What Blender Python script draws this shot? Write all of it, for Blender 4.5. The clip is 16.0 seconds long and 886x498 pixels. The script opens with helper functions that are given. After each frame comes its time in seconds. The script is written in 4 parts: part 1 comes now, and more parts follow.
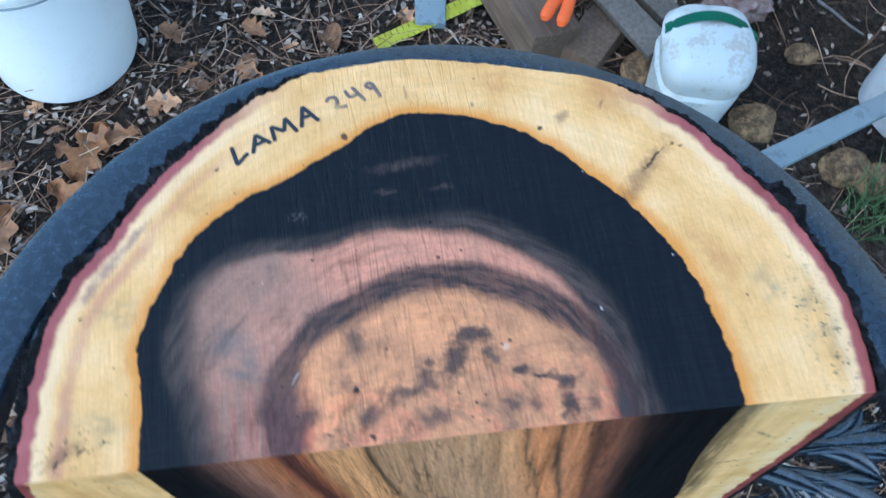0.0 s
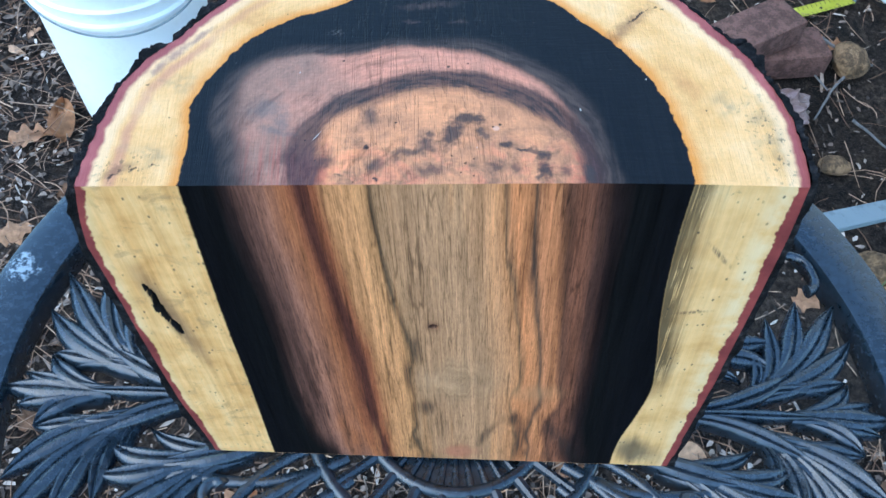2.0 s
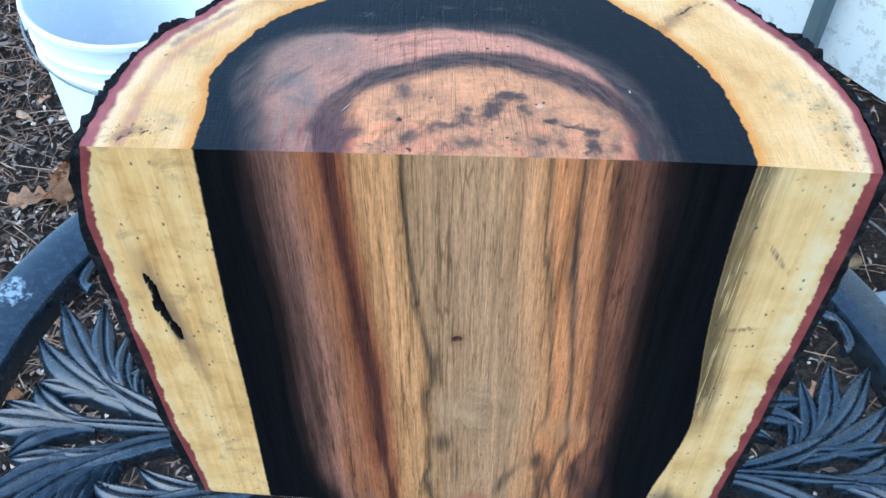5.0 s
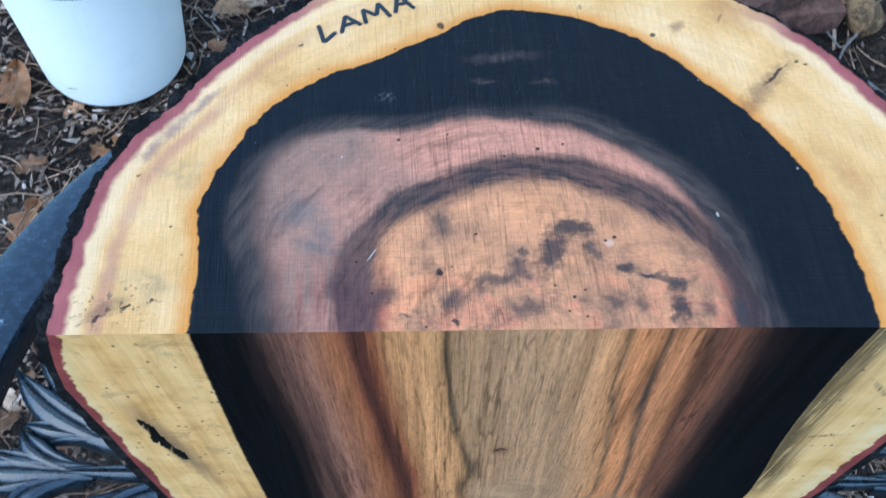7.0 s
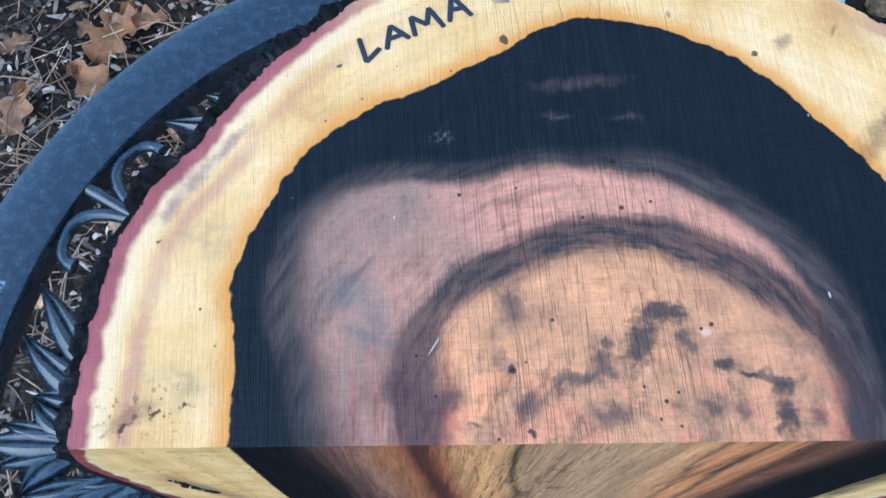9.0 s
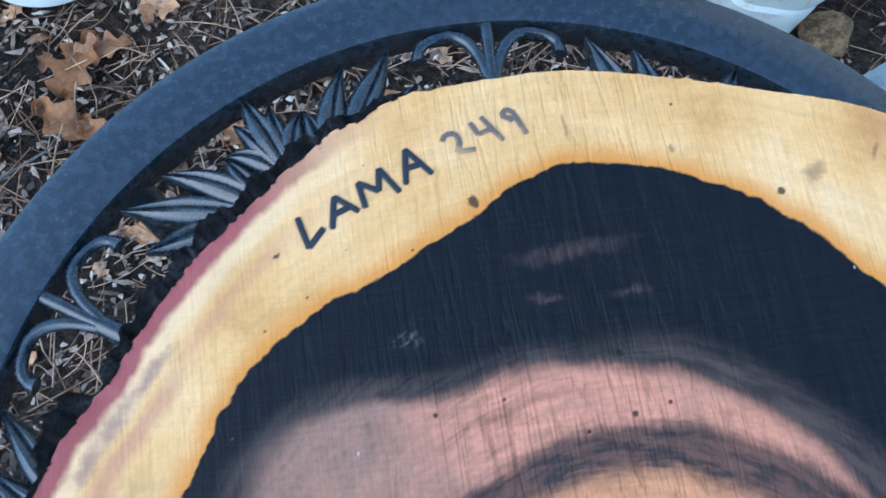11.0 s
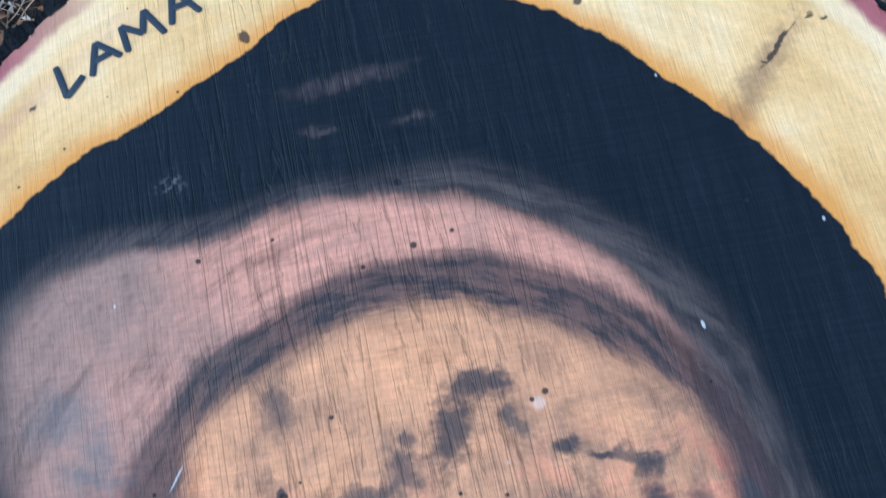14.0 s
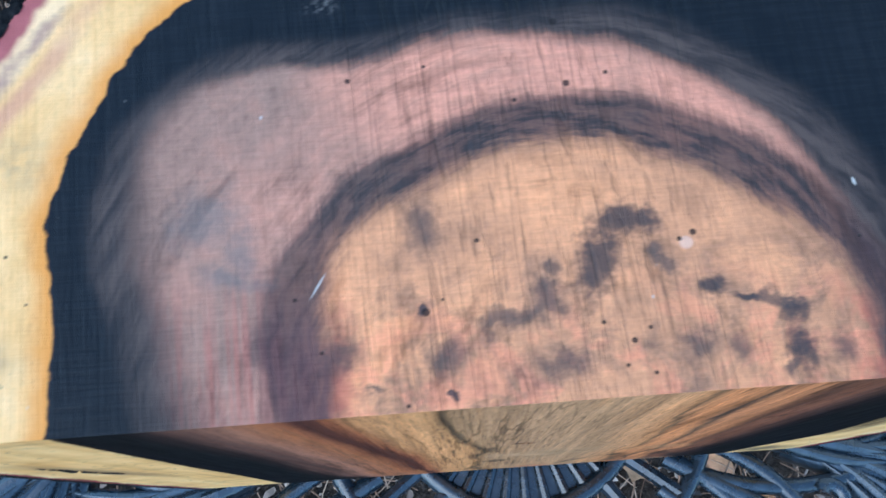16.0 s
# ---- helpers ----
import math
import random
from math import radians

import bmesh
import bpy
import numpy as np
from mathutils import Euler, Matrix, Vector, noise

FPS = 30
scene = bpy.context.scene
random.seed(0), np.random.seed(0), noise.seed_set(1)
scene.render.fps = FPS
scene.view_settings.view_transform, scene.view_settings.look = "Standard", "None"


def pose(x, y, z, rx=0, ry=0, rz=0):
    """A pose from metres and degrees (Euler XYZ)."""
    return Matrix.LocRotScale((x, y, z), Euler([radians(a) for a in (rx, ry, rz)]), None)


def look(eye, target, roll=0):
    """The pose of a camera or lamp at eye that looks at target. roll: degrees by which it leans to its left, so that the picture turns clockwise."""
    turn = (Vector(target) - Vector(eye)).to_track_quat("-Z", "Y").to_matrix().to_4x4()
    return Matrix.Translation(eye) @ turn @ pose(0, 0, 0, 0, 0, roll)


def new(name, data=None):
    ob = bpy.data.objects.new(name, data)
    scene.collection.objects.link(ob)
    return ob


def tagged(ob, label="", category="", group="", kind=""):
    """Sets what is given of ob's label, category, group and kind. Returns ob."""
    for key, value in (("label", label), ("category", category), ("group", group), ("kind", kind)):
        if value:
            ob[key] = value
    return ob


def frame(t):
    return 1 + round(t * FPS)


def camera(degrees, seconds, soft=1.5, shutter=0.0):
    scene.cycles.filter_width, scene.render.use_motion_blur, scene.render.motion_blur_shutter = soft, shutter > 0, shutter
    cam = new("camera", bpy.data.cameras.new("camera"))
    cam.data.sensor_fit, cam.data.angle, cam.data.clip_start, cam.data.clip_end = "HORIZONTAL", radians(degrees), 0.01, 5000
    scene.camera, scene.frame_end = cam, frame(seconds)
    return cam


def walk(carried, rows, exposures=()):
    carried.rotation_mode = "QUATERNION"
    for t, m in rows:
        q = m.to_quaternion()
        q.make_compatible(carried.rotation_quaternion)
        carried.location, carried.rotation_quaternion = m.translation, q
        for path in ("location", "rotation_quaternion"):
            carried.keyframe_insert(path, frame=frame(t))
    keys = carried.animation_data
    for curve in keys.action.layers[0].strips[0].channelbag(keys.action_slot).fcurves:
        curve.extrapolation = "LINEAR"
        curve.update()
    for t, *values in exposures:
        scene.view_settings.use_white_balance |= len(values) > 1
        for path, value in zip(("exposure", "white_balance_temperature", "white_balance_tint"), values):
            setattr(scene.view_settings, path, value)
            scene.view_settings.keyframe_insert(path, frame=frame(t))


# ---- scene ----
cam = camera(52.12, 16.0, shutter=0.5)
PATH = [
    (0, (-0.0606, -0.1259, 1.4127), (0.1103, 0.6953, -0.4030), 6.58),
    (0.5, (-0.0417, -0.1817, 1.4062), (0.0919, 0.7361, -0.3657), 7.46),
    (1, (-0.0431, -0.2313, 1.4027), (0.0568, 0.7699, -0.3257), 6.78),
    (1.5, (-0.0433, -0.2836, 1.3909), (0.0461, 0.7878, -0.2955), 6.43),
    (2, (-0.0443, -0.3180, 1.3870), (0.0288, 0.8075, -0.2647), 5.59),
    (2.5, (-0.0468, -0.3432, 1.3729), (0.0227, 0.8224, -0.2509), 6.02),
    (3, (-0.0521, -0.3476, 1.3572), (0.0134, 0.8486, -0.2443), 6.85),
    (3.2, (-0.0522, -0.3508, 1.3532), (0.0159, 0.8573, -0.2392), 6.94),
    (5.3, (-0.0618, -0.3365, 1.3136), (0.0115, 0.9859, -0.1850), 7.24),
    (5.5, (-0.0715, -0.3043, 1.3172), (0.0132, 0.9916, -0.2038), 7.06),
    (6, (-0.0762, -0.2522, 1.3336), (0.0379, 0.9161, -0.2857), 6.69),
    (6.5, (-0.0833, -0.2063, 1.3388), (0.0588, 0.8674, -0.3425), 7.79),
    (7, (-0.0941, -0.1803, 1.3369), (0.0602, 0.8091, -0.3944), 9.53),
    (7.5, (-0.1091, -0.1525, 1.3243), (0.0519, 0.7007, -0.4774), 11.79),
    (8, (-0.1217, -0.1217, 1.3115), (0.0575, 0.6461, -0.5266), 14.74),
    (8.5, (-0.1241, -0.1027, 1.3123), (0.0661, 0.6159, -0.5444), 16.12),
    (9, (-0.1187, -0.0795, 1.3283), (0.0576, 0.5821, -0.5509), 15.25),
    (9.5, (-0.1181, -0.0620, 1.3272), (0.0483, 0.5489, -0.5700), 14.87),
    (10, (-0.1182, -0.0255, 1.3162), (0.0468, 0.5593, -0.5892), 13.68),
    (10.2, (-0.1187, -0.0145, 1.3092), (0.0450, 0.5659, -0.5977), 13.18),
    (12.3, (-0.0464, 0.0335, 1.2866), (0.0893, 0.6013, -0.6263), 4.60),
    (12.5, (-0.0425, 0.0155, 1.2804), (0.0876, 0.6131, -0.6239), 3.29),
    (13, (-0.0400, -0.0022, 1.2691), (0.0683, 0.5422, -0.6523), 2.17),
    (13.5, (-0.0374, -0.0128, 1.2681), (0.0704, 0.5227, -0.6558), 2.43),
    (14, (-0.0332, -0.0265, 1.2657), (0.0756, 0.5139, -0.6568), 2.85),
    (14.5, (-0.0344, -0.0411, 1.2599), (0.0741, 0.4970, -0.6633), 3.33),
    (15, (-0.0398, -0.0522, 1.2535), (0.0739, 0.4692, -0.6740), 5.20),
    (15.5, (-0.0528, -0.0539, 1.2519), (0.0586, 0.4488, -0.6807), 6.98),
    (16, (-0.0780, -0.0609, 1.2532), (0.0555, 0.4533, -0.6749), 11.04),
]
walk(cam, [(t, look(eye, target, roll)) for t, eye, target, roll in PATH],
     [(0, 1.5, 5550, 0), (2.5, 1.72, 5550, 0), (5.5, 1.72, 5550, 0), (6.2, 1.60, 5500, 0), (8, 1.54, 5450, 0), (9, 1.68, 5350, 0), (10, 1.60, 5350, 0), (12.5, 1.45, 5850, 4), (13, 1.46, 5550, 2), (14, 1.55, 5250, -1), (15, 1.76, 5250, -1), (15.5, 1.72, 5550, 0), (16, 1.62, 5450, 0)])

# ---- world and light ----
world = bpy.data.worlds.new("overcast_sky")
scene.world = world
world.use_nodes = True
wn = world.node_tree.nodes
sky = wn.new("ShaderNodeTexSky")
sky.sky_type = "NISHITA"
sky.sun_disc = False
sky.sun_elevation, sky.sun_rotation = radians(48), radians(234)
sky.air_density, sky.dust_density, sky.ozone_density = 1.1, 0.6, 2.5
world.node_tree.links.new(sky.outputs[0], wn["Background"].inputs[0])
wn["Background"].inputs[1].default_value = 0.15

sun_data = bpy.data.lights.new("sun", "SUN")
sun_data.energy, sun_data.angle, sun_data.color = 0.5, radians(60), (1.0, 0.95, 0.88)
sun = new("sun", sun_data)
sun.matrix_world = look((-3.0, -2.2, 4.2), (0, 0, 0))



# ---- node helpers ----
class Graph:
    """A material under construction: short names for the nodes that it uses."""

    def __init__(self, name):
        self.mat = bpy.data.materials.new(name)
        self.mat.use_nodes = True
        self.tree = self.mat.node_tree
        self.bsdf = self.tree.nodes["Principled BSDF"]
        self.coord = self.tree.nodes.new("ShaderNodeTexCoord")
        self.object = self.coord.outputs["Object"]
        self.uv = self.coord.outputs["UV"]

    def put(self, value, socket):
        if isinstance(value, bpy.types.NodeSocket):
            self.tree.links.new(value, socket)
        elif isinstance(value, (tuple, list)):
            socket.default_value = (*value, 1.0) if len(value) == 3 and socket.type == "RGBA" else tuple(value)
        else:
            socket.default_value = value

    def math(self, op, a, b=0.0, clamp=False):
        n = self.tree.nodes.new("ShaderNodeMath")
        n.operation, n.use_clamp = op, clamp
        self.put(a, n.inputs[0]), self.put(b, n.inputs[1])
        return n.outputs[0]

    def add(self, a, b):
        return self.math("ADD", a, b)

    def sub(self, a, b):
        return self.math("SUBTRACT", a, b)

    def mul(self, a, b):
        return self.math("MULTIPLY", a, b)

    def split(self, vector):
        n = self.tree.nodes.new("ShaderNodeSeparateXYZ")
        self.put(vector, n.inputs[0])
        return n.outputs[0], n.outputs[1], n.outputs[2]

    def join(self, x, y, z):
        n = self.tree.nodes.new("ShaderNodeCombineXYZ")
        for value, socket in zip((x, y, z), n.inputs):
            self.put(value, socket)
        return n.outputs[0]

    def step(self, a, low, high):
        """0 below low, 1 above high, smooth between."""
        n = self.tree.nodes.new("ShaderNodeMapRange")
        n.interpolation_type, n.clamp = "SMOOTHSTEP", False
        self.put(a, n.inputs[0]), self.put(low, n.inputs[1]), self.put(high, n.inputs[2])
        return n.outputs[0]

    def scaled(self, vector, scale):
        n = self.tree.nodes.new("ShaderNodeMapping")
        n.inputs["Scale"].default_value = scale
        self.put(vector, n.inputs[0])
        return n.outputs[0]

    def noise(self, vector, scale, detail=4.0, rough=0.55, warp=0.0):
        n = self.tree.nodes.new("ShaderNodeTexNoise")
        self.put(vector, n.inputs["Vector"])
        n.inputs["Scale"].default_value, n.inputs["Detail"].default_value = scale, detail
        n.inputs["Roughness"].default_value, n.inputs["Distortion"].default_value = rough, warp
        wide = self.tree.nodes.new("ShaderNodeMapRange")
        wide.clamp = False
        self.tree.links.new(n.outputs[0], wide.inputs[0])
        wide.inputs[1].default_value, wide.inputs[2].default_value = 0.28, 0.72
        return wide.outputs[0]

    def cells(self, vector, scale):
        n = self.tree.nodes.new("ShaderNodeTexVoronoi")
        self.put(vector, n.inputs["Vector"])
        n.inputs["Scale"].default_value = scale
        return n.outputs["Distance"], n.outputs["Color"]

    def mix(self, f, a, b):
        n = self.tree.nodes.new("ShaderNodeMix")
        n.data_type = "RGBA"
        self.put(f, n.inputs[0]), self.put(a, n.inputs[6]), self.put(b, n.inputs[7])
        return n.outputs[2]

    def tone(self, colour, factor):
        """A colour times a number."""
        n = self.tree.nodes.new("ShaderNodeMix")
        n.data_type, n.clamp_factor = "RGBA", False
        self.put(factor, n.inputs[0]), self.put((0.0, 0.0, 0.0), n.inputs[6]), self.put(colour, n.inputs[7])
        return n.outputs[2]

    def ramp(self, f, stops):
        n = self.tree.nodes.new("ShaderNodeValToRGB")
        e = n.color_ramp.elements
        while len(e) < len(stops):
            e.new(0.5)
        for item, (at, colour) in zip(e, stops):
            item.position, item.color = at, (*colour, 1.0)
        self.put(f, n.inputs[0])
        return n.outputs[0]

    def curve(self, f, points):
        n = self.tree.nodes.new("ShaderNodeFloatCurve")
        c = n.mapping.curves[0]
        for at, value in points[1:-1]:
            c.points.new(at, value)
        for p, (at, value) in zip(c.points, points):
            p.location = (at, value)
        n.mapping.update()
        self.put(f, n.inputs["Value"])
        return n.outputs[0]

    def bump(self, height, strength, distance):
        n = self.tree.nodes.new("ShaderNodeBump")
        n.inputs["Strength"].default_value, n.inputs["Distance"].default_value = strength, distance
        self.put(height, n.inputs["Height"])
        self.tree.links.new(n.outputs[0], self.bsdf.inputs["Normal"])

    def random(self):
        n = self.tree.nodes.new("ShaderNodeObjectInfo")
        return n.outputs["Random"]

    def island(self):
        n = self.tree.nodes.new("ShaderNodeNewGeometry")
        return n.outputs["Random Per Island"]

    def done(self, colour, rough=0.5, metal=0.0, spec=0.5):
        self.put(colour, self.bsdf.inputs["Base Color"])
        self.put(rough, self.bsdf.inputs["Roughness"])
        self.put(metal, self.bsdf.inputs["Metallic"])
        self.put(spec, self.bsdf.inputs["Specular IOR Level"])
        return self.mat


# Outlines of the log's growth zones: radius in metres by the angle from the cut's right end, in degrees.
OUTLINE = [(0, .183), (6, .185), (16, .1875), (26, .1885), (36, .1890), (46, .1930), (55, .1950), (61, .1950), (70, .1910),
           (80, .191), (89, .1945), (98, .1960), (106, .1985), (114, .1955), (122, .1900), (132, .1868), (143, .1823),
           (150, .185), (157, .1858), (164, .182), (170, .1803), (180, .179)]
HEART = [(0, .1265), (15, .1284), (31, .1335), (45, .1382), (53, .1408), (65, .1503), (77, .1572), (86, .1612), (94, .1602),
         (102, .1525), (116, .146), (124, .1485), (137, .149), (145, .1462), (156, .1419), (168, .1300), (180, .1277)]
PINK = [(0, .084), (20, .0835), (39, .0851), (54, .089), (72, .0931), (90, .0967), (107, .1023), (116, .1040), (123, .1105), (129, .1196),
        (138, .1296), (144, .1304), (151, .1245), (158, .1181), (164, .1091), (171, .1029), (180, .0970)]
DUSK = [(0, .0930), (17, .0920), (34, .0970), (55, .1010), (65, .1045), (77, .1062), (89, .1060), (106, .1085), (114, .1115), (121, .1180),
        (130, .1300), (140, .1363), (150, .1360), (160, .1260), (170, .1130), (180, .1070)]
ARC_OUT = [(0, .0850), (17, .0835), (38, .0828), (60, .0808), (81, .0793), (102, .0783), (127, .0783), (140, .0815), (149, .0814), (157, .0785), (167, .0773), (180, .0735)]
ARC_IN = [(0, .0735), (7, .0747), (17, .0761), (33, .0745), (44, .0704), (56, .0683), (81, .0682), (105, .0676), (120, .0670), (140, .0715), (150, .0696), (160, .0643), (180, .0605)]


def zone(table, degrees):
    return float(np.interp(degrees, [a for a, _ in table], [r for _, r in table]))


def curve_of(table):
    return [(a / 180, r * 4) for a, r in table]


# ---- materials ----
def end_grain():
    g = Graph("sawn_end_grain")
    x, y, _ = g.split(g.object)
    flat = g.join(x, y, 0.0)
    angle = g.mul(g.math("ARCTAN2", g.math("MAXIMUM", y, 0.0), x), 1 / math.pi)
    reach = g.math("SQRT", g.add(g.mul(x, x), g.mul(y, y)))
    lean = g.join(g.add(x, g.mul(y, 0.056)), y, 0.0)
    fine = g.noise(flat, 260, 4)
    coarse = g.noise(flat, 34, 4, 0.6)
    middle = g.noise(flat, 110, 4, 0.65)
    broad = g.noise(flat, 14, 3, 0.55, 0.6)
    speck = g.noise(flat, 520, 3, 0.7)
    saw = g.noise(g.scaled(lean, (1.0, 0.03, 1.0)), 520, 3, 0.6)
    weave = g.noise(g.scaled(lean, (1.0, 0.06, 1.0)), 1100, 2, 0.6)
    hatch = g.noise(g.scaled(flat, (0.06, 1.0, 1.0)), 900, 2, 0.6)
    ripple = g.noise(g.scaled(lean, (1.0, 0.17, 1.0)), 300, 3, 0.6, 0.4)
    groove = g.noise(g.scaled(lean, (1.0, 0.022, 1.0)), 210, 2, 0.5)
    rings = g.noise(g.join(g.add(reach, g.mul(broad, 0.006)), g.mul(angle, 0.05), 0.0), 150, 4, 0.65)
    feather = g.noise(g.join(g.add(reach, g.mul(coarse, 0.003)), g.mul(angle, 0.045), 0.0), 330, 4, 0.65)
    # coarse tooth marks run through the middle of the cut and fade to both sides
    band = g.mul(g.step(x, -0.085, -0.010), g.step(x, 0.060, 0.010))
    ticks = g.mul(g.step(ripple, 0.42, 0.12), g.add(0.25, g.mul(band, 0.75)))
    scratch = g.mul(g.step(g.math("ABSOLUTE", g.sub(groove, 0.5)), 0.05, 0.0), g.mul(g.add(0.15, g.mul(band, 0.85)), g.step(coarse, 0.15, 0.7)))
    wobble = g.add(g.mul(g.sub(coarse, 0.5), 0.0040), g.add(g.mul(g.sub(feather, 0.5), 0.0030), g.mul(g.sub(weave, 0.5), 0.0014)))
    worn = g.add(reach, wobble)

    def past(table, low, high):
        """0 inside a growth zone's outline, 1 outside it."""
        return g.step(g.sub(worn, g.mul(g.curve(angle, curve_of(table)), 0.25)), low, high)

    warped = g.join(g.add(x, g.mul(g.sub(coarse, 0.5), 0.0030)), g.add(y, g.mul(g.sub(middle, 0.5), 0.0045)), 0.0)
    rough_edge = g.mul(g.sub(g.add(g.mul(fine, 0.65), g.mul(middle, 0.35)), 0.5), 1.1)

    def spot(cx, cy, rx, ry, turn=0, soft=0.6, clean=False, after=None):
        n = g.tree.nodes.new("ShaderNodeMapping")
        n.vector_type = "TEXTURE"
        n.inputs["Location"].default_value, n.inputs["Rotation"].default_value = (cx, cy, 0), (0, 0, radians(turn))
        n.inputs["Scale"].default_value = (rx, ry, 1)
        if after is not None:
            g.put(g.join(g.add(g.mul(after, 1e-7), cx), cy, 0.0), n.inputs["Location"])
        g.put(flat if clean else warped, n.inputs[0])
        d = g.tree.nodes.new("ShaderNodeVectorMath")
        d.operation = "LENGTH"
        g.put(n.outputs[0], d.inputs[0])
        return g.step(d.outputs["Value"] if clean else g.add(d.outputs["Value"], rough_edge), 1.0 + soft, 1.0 - soft)

    def most(rows, **more):
        total = None
        for row in rows:
            one = spot(*row, after=total, **more)
            total = one if total is None else g.math("MAXIMUM", total, one)
        return total

    # heartwood: orange core, pink zone, dusty grey-brown flank
    core = g.ramp(g.add(g.mul(broad, 0.5), g.add(g.mul(coarse, 0.35), g.mul(rings, 0.25))), [(0.15, (.33, .150, .076)), (0.42, (.55, .238, .110)), (0.65, (.71, .298, .130)), (0.95, (.78, .285, .112))])
    pink = g.ramp(g.add(g.mul(coarse, 0.5), g.add(g.mul(broad, 0.3), g.mul(feather, 0.3))), [(0.12, (.29, .140, .092)), (0.38, (.45, .200, .122)), (0.6, (.58, .238, .142)), (0.9, (.64, .268, .162))])
    flank = g.step(g.add(x, g.mul(g.sub(broad, 0.5), 0.04)), -0.030, -0.080)
    dusty = g.ramp(g.add(g.mul(coarse, 0.55), g.mul(middle, 0.45)), [(0.15, (.14, .094, .068)), (0.5, (.25, .150, .105)), (0.85, (.38, .182, .118))])
    pink = g.mix(g.mul(flank, 0.80), pink, dusty)
    low_red = g.mul(g.step(g.add(y, g.mul(g.sub(coarse, 0.5), 0.02)), 0.050, 0.010), g.step(saw, 0.25, 0.75))
    pink = g.mix(g.mul(low_red, g.mul(flank, 0.65)), pink, (.34, .105, .070))
    inside = past(ARC_IN, 0.0030, -0.0040)
    murk = g.mul(g.step(g.add(y, g.mul(g.sub(broad, 0.5), 0.03)), 0.055, 0.018), g.step(g.add(g.mul(g.noise(flat, 60, 5, 0.7, 0.5), 0.75), g.mul(rings, 0.3)), 0.38, 0.80))
    core = g.mix(g.mul(murk, 0.70), core, (.150, .085, .056))
    blush = g.mul(g.step(g.noise(flat, 75, 4, 0.65, 0.4), 0.42, 0.80), g.step(y, 0.036, 0.012))
    core = g.mix(g.mul(blush, 0.55), core, (.76, .250, .125))
    heart = g.mix(inside, pink, core)
    edge_red = g.mul(g.mul(past(ARC_IN, -0.014, -0.002), inside), g.mul(g.step(y, 0.036, 0.010), g.step(middle, 0.2, 0.7)))
    heart = g.mix(g.mul(edge_red, 0.75), heart, (.48, .125, .070))

    # the dark growth band, ragged and streaked along itself
    arc = g.mul(past(ARC_OUT, 0.0042, -0.0018), past(ARC_IN, -0.0070, 0.0022))
    arc = g.mul(arc, g.sub(g.add(0.76, g.mul(g.step(feather, 0.2, 0.8), 0.20)), g.mul(g.step(angle, 0.70, 0.90), 0.16)))
    heart = g.mix(arc, heart, g.mix(g.step(g.noise(flat, 45, 3, 0.6), 0.45, 0.85), (.016, .020, .021), (.040, .027, .024)))
    tail = g.mul(past(ARC_IN, -0.003, 0.006), g.step(g.add(angle, g.mul(g.sub(coarse, 0.5), 0.03)), 0.215, 0.150))
    heart = g.mix(g.mul(tail, g.add(0.62, g.mul(feather, 0.30))), heart, g.mix(g.step(feather, 0.3, 0.8), (.022, .016, .017), (.070, .036, .032)))
    left_arc = g.mul(g.mul(past(ARC_OUT, 0.006, -0.004), past(ARC_IN, -0.010, 0.002)), g.step(angle, 0.84, 0.95))
    heart = g.mix(g.mul(left_arc, 0.45), heart, (.060, .022, .030))

    heart = g.tone(heart, g.add(0.60, g.add(g.add(g.mul(saw, 0.08), g.mul(weave, 0.20)), g.add(g.add(g.mul(feather, 0.12), g.mul(hatch, 0.14)), g.add(g.mul(fine, 0.12), g.mul(speck, 0.16))))))
    heart = g.tone(heart, g.sub(1.0, g.add(g.mul(ticks, 0.24), g.mul(scratch, 0.20))))
    heart = g.tone(heart, g.sub(1.05, g.mul(g.step(rings, 0.45, 0.95), g.mul(g.step(g.noise(flat, 30, 3, 0.5), 0.25, 0.75), 0.42))))

    # dark stains with shapes of their own
    dark = most(((.0150, .0440, .0066, .0042, 12), (.0210, .0440, .0034, .0036, 0), (.0090, .0345, .0050, .0092, -22), (.0357, .0255, .0027, .0025), (-.0347, .0243, .0014, .0018, 0, .35),
                 (.0548, .0088, .0030, .0048, 15), (.0540, .0180, .0036, .0030, -35), (-.0292, .0033, .0014, .0011, 0, .4), (.0430, .0222, .0030, .0012, -10)))
    heart = g.mix(g.mul(dark, 0.86), heart, (.026, .028, .031))
    dim = most(((-.0053, .0258, .0046, .0050, 30), (-.0036, .0336, .0022, .0022), (-.0167, .0214, .0048, .0024, 15), (-.010, .0222, .0110, .0020, 25, .8), (.0500, .0212, .0060, .0017, -12), (.0519, .0046, .0022, .0016),
                (.0245, .0313, .0034, .0018, -35), (.0228, .0350, .0018, .0022), (.0760, .0075, .0024, .0050, 15), (-.0353, .0450, .0038, .0065, 10, .9), (-.0480, .0065, .0022, .0010), (-.0290, .0130, .0060, .0035, 30, .9),
                (.0310, .0120, .0050, .0030, 20, .9), (.0400, .0100, .0020, .0045, 20, .9), (-.0550, .0150, .0050, .0040, 0, .9), (-.0030, .0090, .0080, .0035, 10, .9), (.0640, .0080, .0030, .0030, 0, .9)))
    heart = g.mix(g.mul(dim, 0.72), heart, (.048, .042, .040))
    bluish = most(((-.0795, .0423, .0034, .0066, 0, .9), (-.0818, .0355, .0065, .0022, -8, .9), (-.090, .052, .0090, .0060, 20, .9)))
    heart = g.mix(g.mul(bluish, 0.45), heart, (.13, .125, .115))

